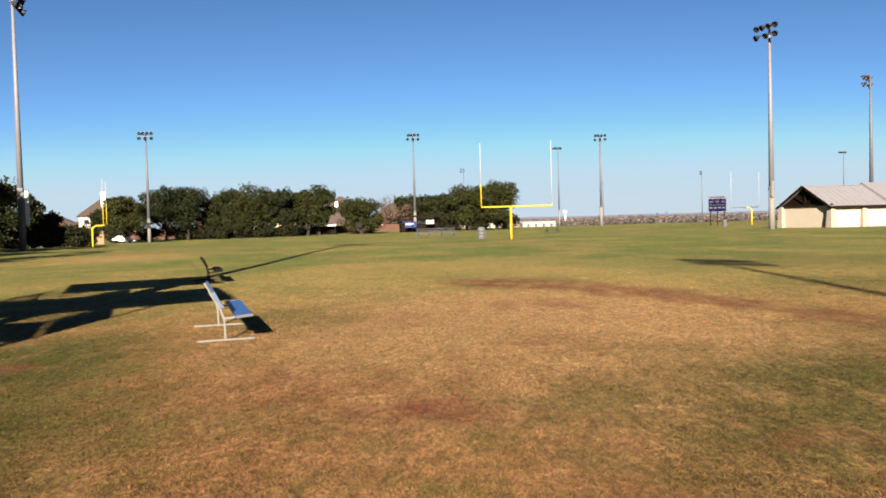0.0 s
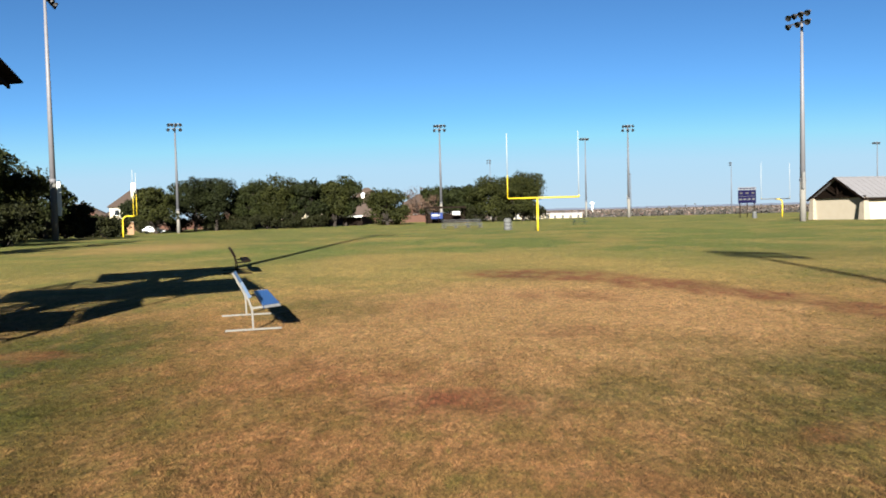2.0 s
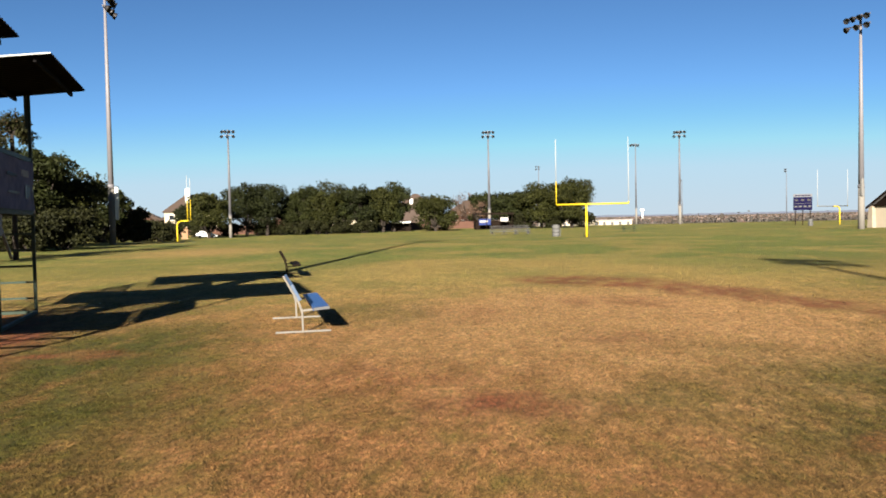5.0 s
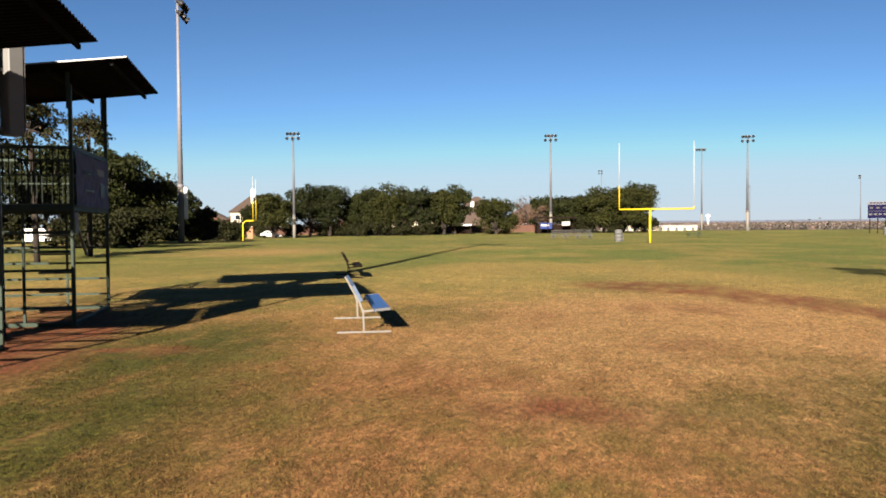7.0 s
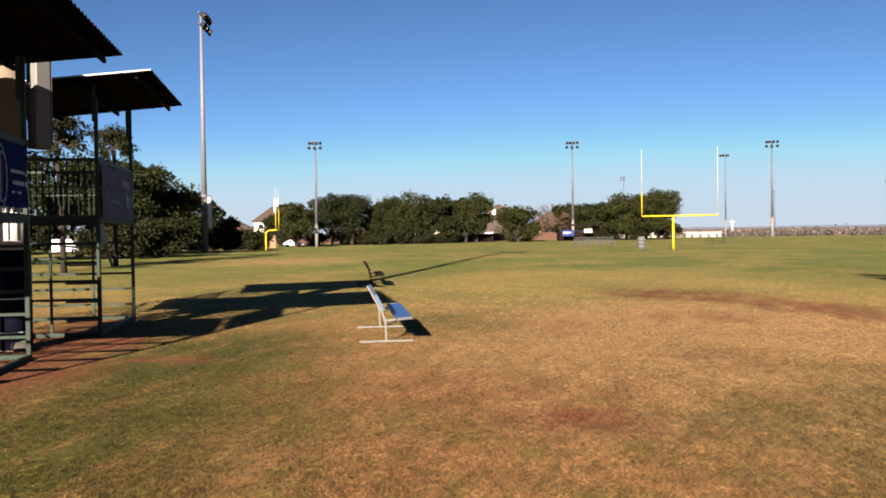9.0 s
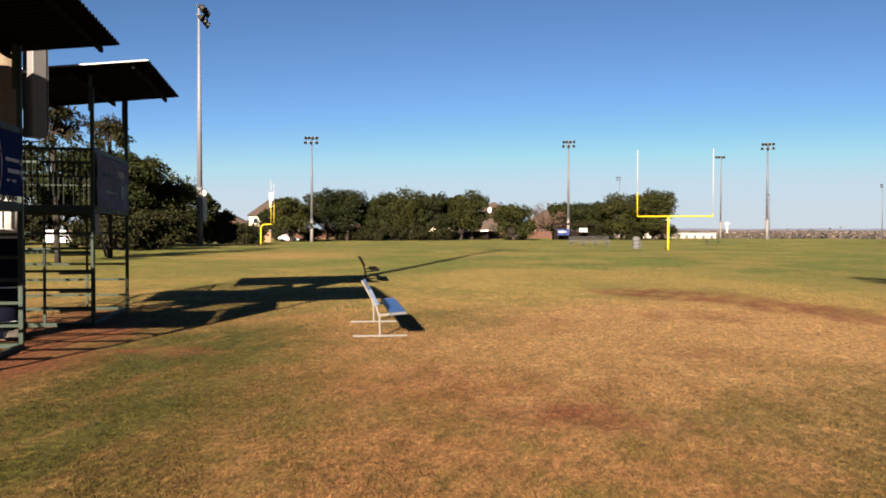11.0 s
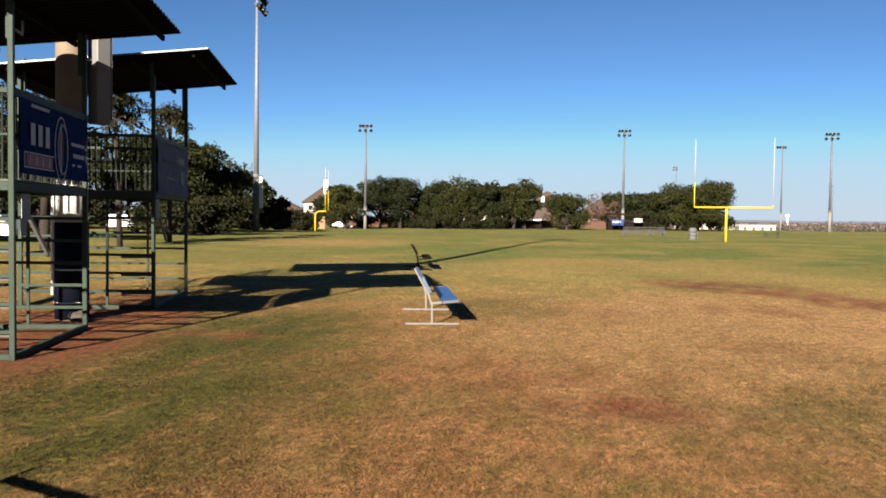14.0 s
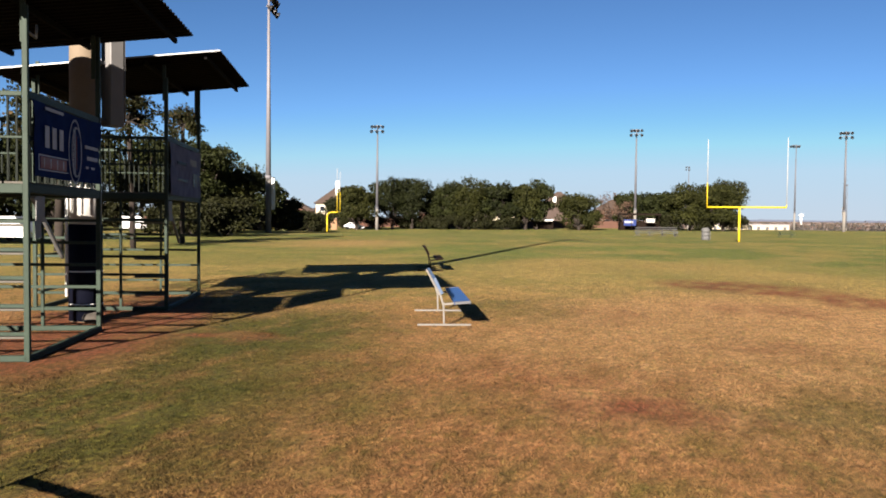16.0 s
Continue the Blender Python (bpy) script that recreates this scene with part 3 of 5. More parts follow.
# x, y, height, facing, lamp rows, base radius
light_pole(-9.97, 12.40, 21.3, 160, (3, 4), 0.275, (-0.19, -0.42), 7.5, padded=True)
light_pole(7.9, -25.4, 22.0, -46.6, (4, 5), 0.33)
light_pole(-36.74, 71.46, 22.4, -75, (3, 4), 0.30, (-0.08, 0.44), 5.4, None, True)
light_pole(36.05, 89.70, 22.4, 114, (3, 4), 0.34, (-0.32, 0.2))
light_pole(-57.1, 158.94, 21.5, 190, (3, 4), 0.34)
light_pole(-6.25, 184.89, 22.1, 180, (3, 4), 0.34)
light_pole(37.52, 193.6, 21.65, 170, (3, 4), 0.36, (0.3, -0.3))
light_pole(57.95, 110.6, 20.15, 44, (2, 3), 0.32)
light_pole(32.42, 227.7, 22.0, 20, (4,), 0.26)
light_pole(8.5, 319.9, 24.5, 60, (2, 2), 0.26)
light_pole(77.1, 392.5, 23.5, 80, (4,), 0.26)
light_pole(120.9, 381.3, 26.5, 60, (2, 3), 0.28)
light_pole(127.7, 260.4, 21.5, 10, (4,), 0.26)

# ---- goal posts ----


def goal_post(x, y, turn, width=7.11, neck=1.6, z=None, upright=6.1, glare_from=0.36, shift=0.0, both=1.0, bar_mat=None):
    z = gz(x, y) if z is None else z
    g = thing("goal_post", pose(x, y, z, 0, 0, turn), "yellow football goal post, tall uprights whitened for sky glare", "goal post", "football goal posts")
    bm = bmesh.new()
    tube(bm, (0, 0, -0.2), (0, 0, 2.35), 0.10, 0.10, 12)
    prev = Vector((0, 0, 2.35))
    for k in range(1, 7):
        a = radians(15 * k)
        cur = Vector((0, math.copysign(0.65 - 0.65 * math.cos(a), -neck), 2.35 + 0.65 * math.sin(a)))
        tube(bm, prev, cur, 0.10, 0.10, 12)
        prev = cur
    tube(bm, prev, (0, -neck, 3.0), 0.10, 0.10, 12)
    part("gooseneck", bm, M_YELLOW, g)
    part("crossbar", T((shift - width / 2, -neck, 3.05), (shift + width / 2, -neck, 3.05), 0.075, 0.075, 10), bar_mat or M_YELLOW, g)
    for s in (-1, 1):
        yellow = glare_from if s < 0 else glare_from * both
        u = part("upright", T((shift + s * width / 2, -neck, 3.05), (shift + s * width / 2, -neck, 3.05 + upright * yellow), 0.045, 0.045, 10), M_YELLOW, g)
        # white upper tube paints in the glare of a yellow upright against sky
        part("upright_tip", T((shift + s * width / 2, -neck, 3.05 + upright * yellow), (shift + s * width / 2, -neck, 3.05 + upright), 0.034, 0.030, 10), M_PAPER, u, "upright tube whitened to imitate glare against the sky")
    return g


goal_post(6.30, 75.6, -5, 6.62, -1.5, shift=0.54, both=0.1)
goal_post(-47.5, 110.8, -71, 7.11, -1.65, None, 6.1, 0.5)
goal_post(53.0, 140.4, 30.3, 7.11, -1.33, None, 6.1, 0.02, bar_mat=M_DULL)

# ---- filming towers ----


def corrugated(x0, x1, y0, y1, zx, slope, pitch=0.19, depth=0.035):
    """A trapezoid-ribbed sheet with thickness; ribs run along x, it falls from x1 back to x0."""
    ys, prof = [], []
    y = y0
    while y < y1:
        for f, hh in ((0, 0), (0.28, 0), (0.42, 1), (0.72, 1), (0.86, 0)):
            if y + f * pitch <= y1:
                ys.append(y + f * pitch)
                prof.append(hh * depth)
        y += pitch
    bm = bmesh.new()
    grid = []
    for th in (0, -0.006):
        for x in (x0, x1):
            grid.append([bm.verts.new((x, yy, zx + (x - x1) * slope + pr + th)) for yy, pr in zip(ys, prof)])
    a, b, c, d = grid
    for i in range(len(ys) - 1):
        bm.faces.new((a[i], b[i], b[i + 1], a[i + 1]))
        bm.faces.new((c[i], c[i + 1], d[i + 1], d[i]))
        bm.faces.new((b[i], d[i], d[i + 1], b[i + 1]))
        bm.faces.new((a[i], a[i + 1], c[i + 1], c[i]))
    return bm


def wavy_banner(x, y0, y1, z0, z1, amp=0.02, sag=0.03):
    bm = bmesh.new()
    nx, nz = 40, 14
    layers = []
    for off in (0.0, -0.006):
        g = []
        for j in range(nz + 1):
            row = []
            for i in range(nx + 1):
                u, v = i / nx, j / nz
                w = amp * (math.sin(9 * u + 4 * v) * 0.5 + math.sin(19 * u - 7 * v + 1) * 0.3 + math.sin(31 * u + 11 * v) * 0.2)
                row.append(bm.verts.new((x + off + w, y0 + (y1 - y0) * u, z0 + (z1 - z0) * v - sag * math.sin(math.pi * u) * (v * 0.8 + 0.2))))
            g.append(row)
        layers.append(g)
    for k, g in enumerate(layers):
        for j in range(nz):
            for i in range(nx):
                q = (g[j][i], g[j][i + 1], g[j + 1][i + 1], g[j + 1][i])
                f = bm.faces.new(q if k == 0 else q[::-1])
                f.smooth = True
    return bm


def filming_tower(x, y, L, plat, rail, roof, roof_y, ov, eave, label, banner):
    D = 2.5
    t = thing("filming_tower", pose(x, y, 0, 0, 0, 21.2), label, "tower", "filming towers beside the field")
    pw = 0.07
    top = roof - 0.45
    xs_mid = -0.88
    for px, py, ph in ((0, 0, top), (0, L, top + 0.32), (-D, 0, top - 0.1), (-D, L, top - 0.1), (xs_mid, 0, plat), (xs_mid, L, plat)):
        part("post", B((px, py, ph / 2 - 0.05), (pw if px != xs_mid else 0.05, pw if px != xs_mid else 0.05, ph + 0.1), None, 0.006), M_GREENPAINT, t)
    for a, b in (((0, 0, 0.04), (0, L, 0.04)), ((0, 0, 0.045), (-D, 0, 0.045)), ((0, L, 0.045), (-D, L, 0.045)), ((-D, 0, 0.04), (-D, L, 0.04))):
        part("base_rail", bar(a, b, 0.07, 0.08), M_GREENPAINT, t)
    for k in range(1, 6):
        z = 0.36 * k
        part("rung", bar((-pw / 2, 0, z), (-D + pw / 2, 0, z), 0.035, 0.05), M_GREENPAINT, t)
        part("rung", bar((-pw / 2, L, z), (-D + pw / 2, L, z), 0.035, 0.05), M_GREENPAINT, t)
        if k in (1, 3, 5):
            part("rung", bar((-D, pw / 2, z), (-D, L - pw / 2, z), 0.035, 0.05), M_GREENPAINT, t)
        if k < 6:
            part("step", B((-0.33, 0.10, z - 0.05), (0.60, 0.16, 0.035), None, 0.005), M_DECK, t, "weathered step plate")
    part("brace", bar((-0.06, 0.35, plat - 0.1), (-0.06, 1.45, plat - 0.95), 0.05, 0.05), M_RIM, t, "pale diagonal brace")
    part("brace", bar((-D + 0.06, L - 0.3, plat - 0.1), (-D + 0.06, L - 1.3, plat - 1.1), 0.05, 0.05), M_GREENPAINT, t)
    # platform
    for a, b in (((0, 0, plat), (0, L, plat)), ((-D, 0, plat), (-D, L, plat))):
        part("edge_beam", bar(a, b, 0.06, 0.12), M_GREENPAINT, t)
    for yy in (0, L):
        part("edge_beam", bar((-0.03, yy, plat), (-D + 0.03, yy, plat), 0.06, 0.12), M_GREENPAINT, t)
    nb = 9
    for i in range(nb):
        bx = -0.15 - (D - 0.3) * i / (nb - 1)
        part("deck_board", B((bx, L / 2, plat + 0.075), (0.25, L - 0.02, 0.03), None, 0.004), M_DECK, t)
    # railing
    for z in (rail, (rail + plat) / 2 + 0.05):
        h = 0.10 if z == rail else 0.05
        part("rail", bar((0, 0.04, z), (0, L - 0.04, z), 0.05, h), M_GREENPAINT, t)
        part("rail", bar((-D, 0.04, z), (-D, L - 0.04, z), 0.05, h * 0.6), M_GREENPAINT, t)
        part("rail", bar((-0.04, 0, z), (-D + 0.04, 0, z), 0.05, h * 0.6), M_GREENPAINT, t)
        part("rail", bar((-0.04, L, z), (-D + 0.04, L, z), 0.05, h * 0.6), M_GREENPAINT, t)
    bal = part("baluster", B((0, 0, (rail + plat + 0.1) / 2), (0.022, 0.022, rail - plat - 0.1)), M_PICKET, t)
    spots = [(-0.11 * i, 0) for i in range(1, 23)] + [(-0.11 * i + 0.05, L) for i in range(1, 23)] + [(-D, 0.13 * i) for i in range(1, int(L / 0.13))] + [(0, 0.13 * i) for i in range(1, int(L / 0.13))]
    bal.location = (spots[0][0], spots[0][1], 0)
    for sx, sy in spots[1:]:
        o = new("baluster", bal.data)
        o.parent = t
        o.location = (sx, sy, 0)
    # roof
    ry0, ry1 = roof_y
    sl = 0.112
    back = -D - eave
    part("roof_sheet", corrugated(back, ov, ry0, ry1, roof, sl), M_ROOFSHADE, t, "ribbed metal roof sheet, coloured near black for underside shade")
    part("roof_edge", bar((back, ry0 - 0.012, roof - sl * (ov - back) + 0.02), (ov, ry0 - 0.012, roof + 0.02), 0.02, 0.03), M_RIM, t, "bright galvanised edge strip")
    for bx in (ov - 0.30, -0.35, -1.6, -D - 0.1):
        part("roof_beam", bar((bx, ry0 + 0.12, roof - 0.055 - sl * (ov - bx)), (bx, ry1 + 0.01, roof - 0.055 - sl * (ov - bx)), 0.06, 0.09), M_ROOFSHADE, t)
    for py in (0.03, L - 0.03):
        part("rafter", bar((-D - 0.2, py, roof - 0.035 - sl * (ov + D + 0.2)), (0.1, py, roof - 0.035 - sl * (ov - 0.1)), 0.05, 0.07), M_ROOFSHADE, t)
    for py in (0.0, L):
        for bx in (-0.05, -D + 0.05):
            part("roof_strut", B((bx, py + (0.06 if py == 0 else -0.06), (top + roof) / 2 - 0.33), (0.06, 0.05, roof - top + 0.25)), M_GREENPAINT, t)
    # banner on the field side
    b = part("banner", wavy_banner(0.06, 0.10, L - 0.08, plat + (0.17 if banner == "blue" else 0.05), rail - 0.05, 0.026), M_BANNERBLUE if banner == "blue" else M_BANNERGREY, t, "creased blue vinyl banner" if banner == "blue" else "creased pale vinyl banner")
    zc = (plat + rail) / 2 + 0.05
    fx = 0.080
    if banner == "blue":
        # plain bars, a red band and a ball shape, all plain
        marks = [(0.95, zc + 0.33, 0.55, 0.035, M_PRINT), (2.25, zc + 0.02, 0.50, 0.04, M_PRINT), (2.28, zc - 0.12, 0.42, 0.05, M_PRINT), (2.2, zc - 0.24, 0.34, 0.03, M_PRINT), (0.92, zc - 0.27, 0.80, 0.13, M_RED),
                 (0.92, zc - 0.19, 0.90, 0.014, M_PRINT), (0.92, zc - 0.35, 0.90, 0.014, M_PRINT), (0.475, zc - 0.27, 0.014, 0.17, M_PRINT)]
        for k in range(3):
            yy = 0.72 + 0.22 * k
            marks.append((yy, zc + 0.02, 0.12, 0.24, M_PRINT))
        for k in range(4):
            marks.append((0.62 + 0.2 * k, zc - 0.27, 0.03, 0.10, M_PRINT))
        for yy, zz, sy, sz, mm in marks:
            part("print", B((fx, 0.50 + (yy - 0.72) * 1.2, zc + 0.03 + (zz - zc) * 1.2), (0.006, sy * 1.2, sz * 1.2)), mm, b)
        for cy, sc, w0 in ((1.58, 1.06, 0.022), (1.65, 0.82, 0.018)):
            bm = bmesh.new()
            for q in range(28):
                a0, a1 = 2 * math.pi * q / 28, 2 * math.pi * (q + 1) / 28
                box(bm, (fx + 0.003, cy + 0.5 * 0.25 * sc * (math.cos(a0) + math.cos(a1)), zc - 0.06 + 0.5 * 0.43 * sc * (math.sin(a0) + math.sin(a1))), (0.005, w0, 0.10 * sc), (math.degrees(math.atan2(-0.25 * (math.cos(a1) - math.cos(a0)), 0.43 * (math.sin(a1) - math.sin(a0)))), 0, 0))
            part("print", bm, M_PRINT, b)
        for yy, hh in ((1.52, 0.66), (1.58, 0.74), (1.64, 0.5)):
            part("print", B((fx + 0.002, yy, zc - 0.06), (0.006, 0.02, hh)), M_PRINT if yy != 1.64 else M_RED, b)
        part("notice", B((0.035, 0.36, plat - 0.26), (0.006, 0.30, 0.34), (0, 0, 0)), M_PAPER, t, "white paper notice")
        part("notice", B((0.035, 0.28, plat - 0.52), (0.006, 0.20, 0.24), (4, 0, 0)), M_PAPER, t, "white paper notice")
        bm = bmesh.new()
        tube(bm, (0.0, 0.04, top - 0.32), (0.0, 0.36, top - 0.34), 0.018, 0.018, 8)
        tube(bm, (0.0, 0.36, top - 0.34), (0.0, 0.38, top - 0.16), 0.018, 0.018, 8)
        part("hook", bm, M_RIM, t, "pale bent metal hook")
    else:
        for yy, zz, sy, sz, mm in ((1.1, zc + 0.1, 0.9, 0.06, M_NAVY), (2.3, zc + 0.18, 0.7, 0.14, M_PAPER), (1.2, zc - 0.25, 1.0, 0.05, M_BOX), (2.5, zc - 0.2, 0.5, 0.3, M_BOX)):
            part("print", B((fx, yy, zz), (0.006, sy, sz)), mm, b)
        part("notice", B((0.035, 0.22, plat - 0.28), (0.006, 0.26, 0.40), (0, 0, 0)), M_PAPER, t, "pale paper notice")
    return t


filming_tower(-7.86, 8.67, 2.93, 2.22, 3.42, 4.985, (-1.0, 3.65), 1.37, 1.1, "green steel filming tower with a ribbed roof and blue banner", "blue")
filming_tower(-9.58, 14.27, 3.35, 2.27, 3.43, 5.08, (-0.44, 3.83), 1.12, 0.7, "green steel filming tower with a ribbed roof and pale banner", "grey")

bm = bmesh.new()
bmesh.ops.create_icosphere(bm, subdivisions=3, radius=0.16, matrix=pose(-9.60, 12.10, 0.08) @ Matrix.Diagonal((1.0, 0.8, 0.75, 1)))
for v in bm.verts:
    v.co += Vector(v.co - Vector((-9.60, 12.10, 0.08))).normalized() * noise.noise(v.co * 7) * 0.05
tagged(link("rock", bm, M_ROCK), "rounded grey rock on bare soil beside the pole", "rock")

# ---- player benches ----


def player_bench(x, y, turn, length=2.75, label="aluminium player bench with a blue seat and backrest", plank=None, frame_mat=None):
    """Local y runs along the bench, x points to the front."""
    plank, frame_mat = plank or M_BLUE, frame_mat or M_GALV
    b = thing("player_bench", pose(x, y, gz(x, y), 0, 0, turn), label, "bench", "players' benches")
    ins = 0.32
    for yy in (ins, length - ins):
        part("skid", bar((-0.55, yy, 0.025), (0.40, yy, 0.025), 0.036, 0.036), frame_mat, b)
        leg = part("leg", bar((-0.08, yy, 0.04), (-0.09, yy, 0.42), 0.036, 0.036), frame_mat, b)
        part("seat_arm", bar((-0.11, yy, 0.385), (0.35, yy, 0.425), 0.036, 0.040), frame_mat, leg)
        bm = bar((-0.09, yy, 0.36), (-0.145, yy, 0.54), 0.038, 0.038)
        for p, q in (((-0.14, yy, 0.53), (-0.245, yy, 0.72)), ((-0.24, yy, 0.71), (-0.325, yy, 0.86))):
            extra = bar(p, q, 0.036, 0.036)
            me = bpy.data.meshes.new("piece")
            extra.to_mesh(me)
            extra.free()
            bm.from_mesh(me)
            bpy.data.meshes.remove(me)
        part("back_arm", bm, frame_mat, leg)
    # seat: a shallow extruded plank with a turned-down front lip, tilted a little back
    bm = B((0.225, length / 2, 0.455), (0.27, length, 0.022), (0, -5, 0), 0.006)
    box(bm, (0.355, length / 2, 0.452), (0.020, length, 0.050), (0, -5, 0), 0.005)
    box(bm, (0.095, length / 2, 0.428), (0.020, length, 0.050), (0, -5, 0), 0.005)
    part("seat", bm, plank, b)
    bm = B((-0.185, length / 2, 0.735), (0.024, length, 0.30), (0, -27, 0), 0.006)
    for dz in (-0.14, 0.14):
        box(bm, (-0.185 - 0.02 * 0.89 - dz * 0.454, length / 2, 0.735 - 0.02 * 0.454 + dz * 0.89), (0.050, length, 0.020), (0, -27, 0), 0.005)
    part("backrest", bm, M_BLUEWORNSHEEN if plank == M_BLUE else plank, b)
    for yy in (0.0, length):
        part("end_cap", B((0.225, yy, 0.448), (0.28, 0.014, 0.052), (0, -5, 0), 0.004), M_ALU if plank == M_BLUE else plank, b)
        part("end_cap", B((-0.20, yy, 0.730), (0.052, 0.014, 0.305), (0, -27, 0), 0.004), M_BLUEWORNSHEEN if plank == M_BLUE else plank, b)
    return b


player_bench(-3.55, 13.56, 18.2, 2.9)
# the near-black colour stands in for the tower's shade on this bench
player_bench(-7.80, 27.5, 17.6, 2.75, "player bench coloured near black for the tower's shade", M_TIMBER, M_TIMBER)

# ---- small field furniture ----


# unseen rails, added only to cast the crossed bar shadow at lower left
def shadow_rails():
    b = thing("shadow_rails", pose(-4.5, 2.62, 0), "added low pipe rails, out of view, casting a shadow on the grass", "barrier")
    for px, py, h in ((0, 0, 0.90), (1.9, -0.52, 0.86)):
        part("post", bar((px, py, -0.05), (px, py, h), 0.045, 0.045), M_GALV, b)
    part("rail", bar((0, 0, 0.79), (1.9, -0.52, 0.79), 0.04, 0.05), M_GALV, b)
    part("rail", bar((0, 0, 0.30), (1.9, -0.52, 0.30), 0.03, 0.03), M_GALV, b)


shadow_rails()



def bleachers(x, y, turn, width=4.7):
    b = thing("bleachers", pose(x, y, gz(x, y), 0, 0, turn), "low weathered grey metal bleachers on the grass", "bleachers")
    for k in range(4):
        z = 0.42 + 0.22 * k
        part("seat_plank", B((0, 0.62 * k, z), (width, 0.28, 0.06), None, 0.006), M_BLEACH, b)
        if k:
            part("foot_plank", B((0, 0.62 * k - 0.30, z - 0.25), (width, 0.24, 0.04), None, 0.006), M_BLEACH, b)
    for s in (-0.45, -0.15, 0.15, 0.45):
        bm = bar((s * width, -0.2, 0.03), (s * width, 2.1, 0.03), 0.05, 0.05)
        part("base_rail", bm, M_BLEACH, b)
        part("strut", bar((s * width, -0.1, 0.05), (s * width, 1.95, 1.03), 0.06, 0.06), M_BLEACH, b)
        part("cross_brace", bar((s * width - 0.35, 0.3, 0.06), (s * width + 0.35, 0.3, 0.62), 0.07, 0.07), M_BLEACH, b)
        part("cross_brace", bar((s * width + 0.35, 0.36, 0.06), (s * width - 0.35, 0.36, 0.62), 0.07, 0.07), M_BLEACH, b)
        for k in range(4):
            part("upright", bar((s * width, 0.62 * k, 0.04), (s * width, 0.62 * k, 0.40 + 0.22 * k), 0.045, 0.045), M_BLEACH, b)
    return b


bleachers(-0.9, 102.0, 3, 5.0)


def trash_barrel(x, y, h=1.0, r=0.33, label="grey metal trash barrel on the grass"):
    c = thing("trash_barrel", pose(x, y, gz(x, y)), label, "trash can", "trash barrels")
    bm = bmesh.new()
    prev = None
    for z0, z1, a, b in ((0, 0.05, r, r), (0.05, h * 0.33, r * 0.97, r * 0.97), (h * 0.33, h * 0.36, r, r), (h * 0.36, h * 0.66, r * 0.97, r * 0.97), (h * 0.66, h * 0.69, r, r), (h * 0.69, h, r * 0.97, r)):
        tube(bm, (0, 0, z0), (0, 0, z1), a, b, 14)
    part("drum", bm, M_DULL, c)
    part("lid", T((0, 0, h), (0, 0, h + 0.14), r * 1.04, r * 0.6, 14), M_DULL, c, "dull grey lid")
    for k in range(3):
        a = radians(120 * k)
        part("stand_leg", bar((math.cos(a) * r * 1.1, math.sin(a) * r * 1.1, 0), (math.cos(a) * r * 1.08, math.sin(a) * r * 1.08, h * 0.8), 0.04, 0.04), M_DULL, c)
    return c


trash_barrel(3.84, 82.4, 1.05, 0.40)
trash_barrel(44.5, 129.3, 0.95, 0.34)


def park_table(x, y, turn):
    t = thing("park_table", pose(x, y, gz(x, y), 0, 0, turn), "dark green park table with benches", "table")
    part("tabletop", B((0, 0, 0.74), (1.9, 0.75, 0.05), None, 0.008), M_GREENPAINT, t)
    for s in (-1, 1):
        part("bench_plank", B((0, 0.68 * s, 0.45), (1.9, 0.26, 0.045), None, 0.006), M_GREENPAINT, t)
        for k in (-1, 1):
            part("leg", bar((0.65 * k, 0.62 * s, 0.0), (0.65 * k, 0.15 * s, 0.72), 0.05, 0.05), M_GREENPAINT, t)
        part("crosspiece", bar((0.65 * s, -0.75, 0.42), (0.65 * s, 0.75, 0.42), 0.05, 0.05), M_GREENPAINT, t)
    return t


park_table(13.9, 104.0, 5)


def scoreboard(x, y, turn):
    s = thing("scoreboard", pose(x, y, gz(x, y), 0, 0, turn), "navy scoreboard with pale number windows on three posts", "scoreboard")
    w = 2.9
    for px in (-1.15, 0.0, 1.15):
        part("post", B((px, 0.12, 1.5), (0.16, 0.16, 3.1), None, 0.01), M_TIMBER, s)
    body = part("panel", B((0, 0, 3.55), (w, 0.18, 2.2), None, 0.02), M_NAVY, s)
    part("header", B((0, 0, 4.92), (w, 0.14, 0.48), None, 0.02), M_STEEL, s, "pale sponsor board with unreadable print")
    for k in range(5):
        part("print", B((-1.0 + 0.5 * k, -0.08, 4.93), (0.34, 0.02, 0.2)), M_NAVY, s)
    for r, zz in ((0, 4.15), (1, 3.1)):
        for k in range(4 if r else 3):
            xx = (-1.05 + 0.7 * k) if r else (-0.95 + 0.95 * k)
            part("number_window", B((xx, -0.10, zz), (0.46 if r else 0.5, 0.03, 0.26)), M_BOX if r else M_LAMP, body)
    part("stripe", B((0, -0.10, 3.6), (2.6, 0.03, 0.05)), M_BOX, body)
    return s


scoreboard(47.65, 142.0, -18)


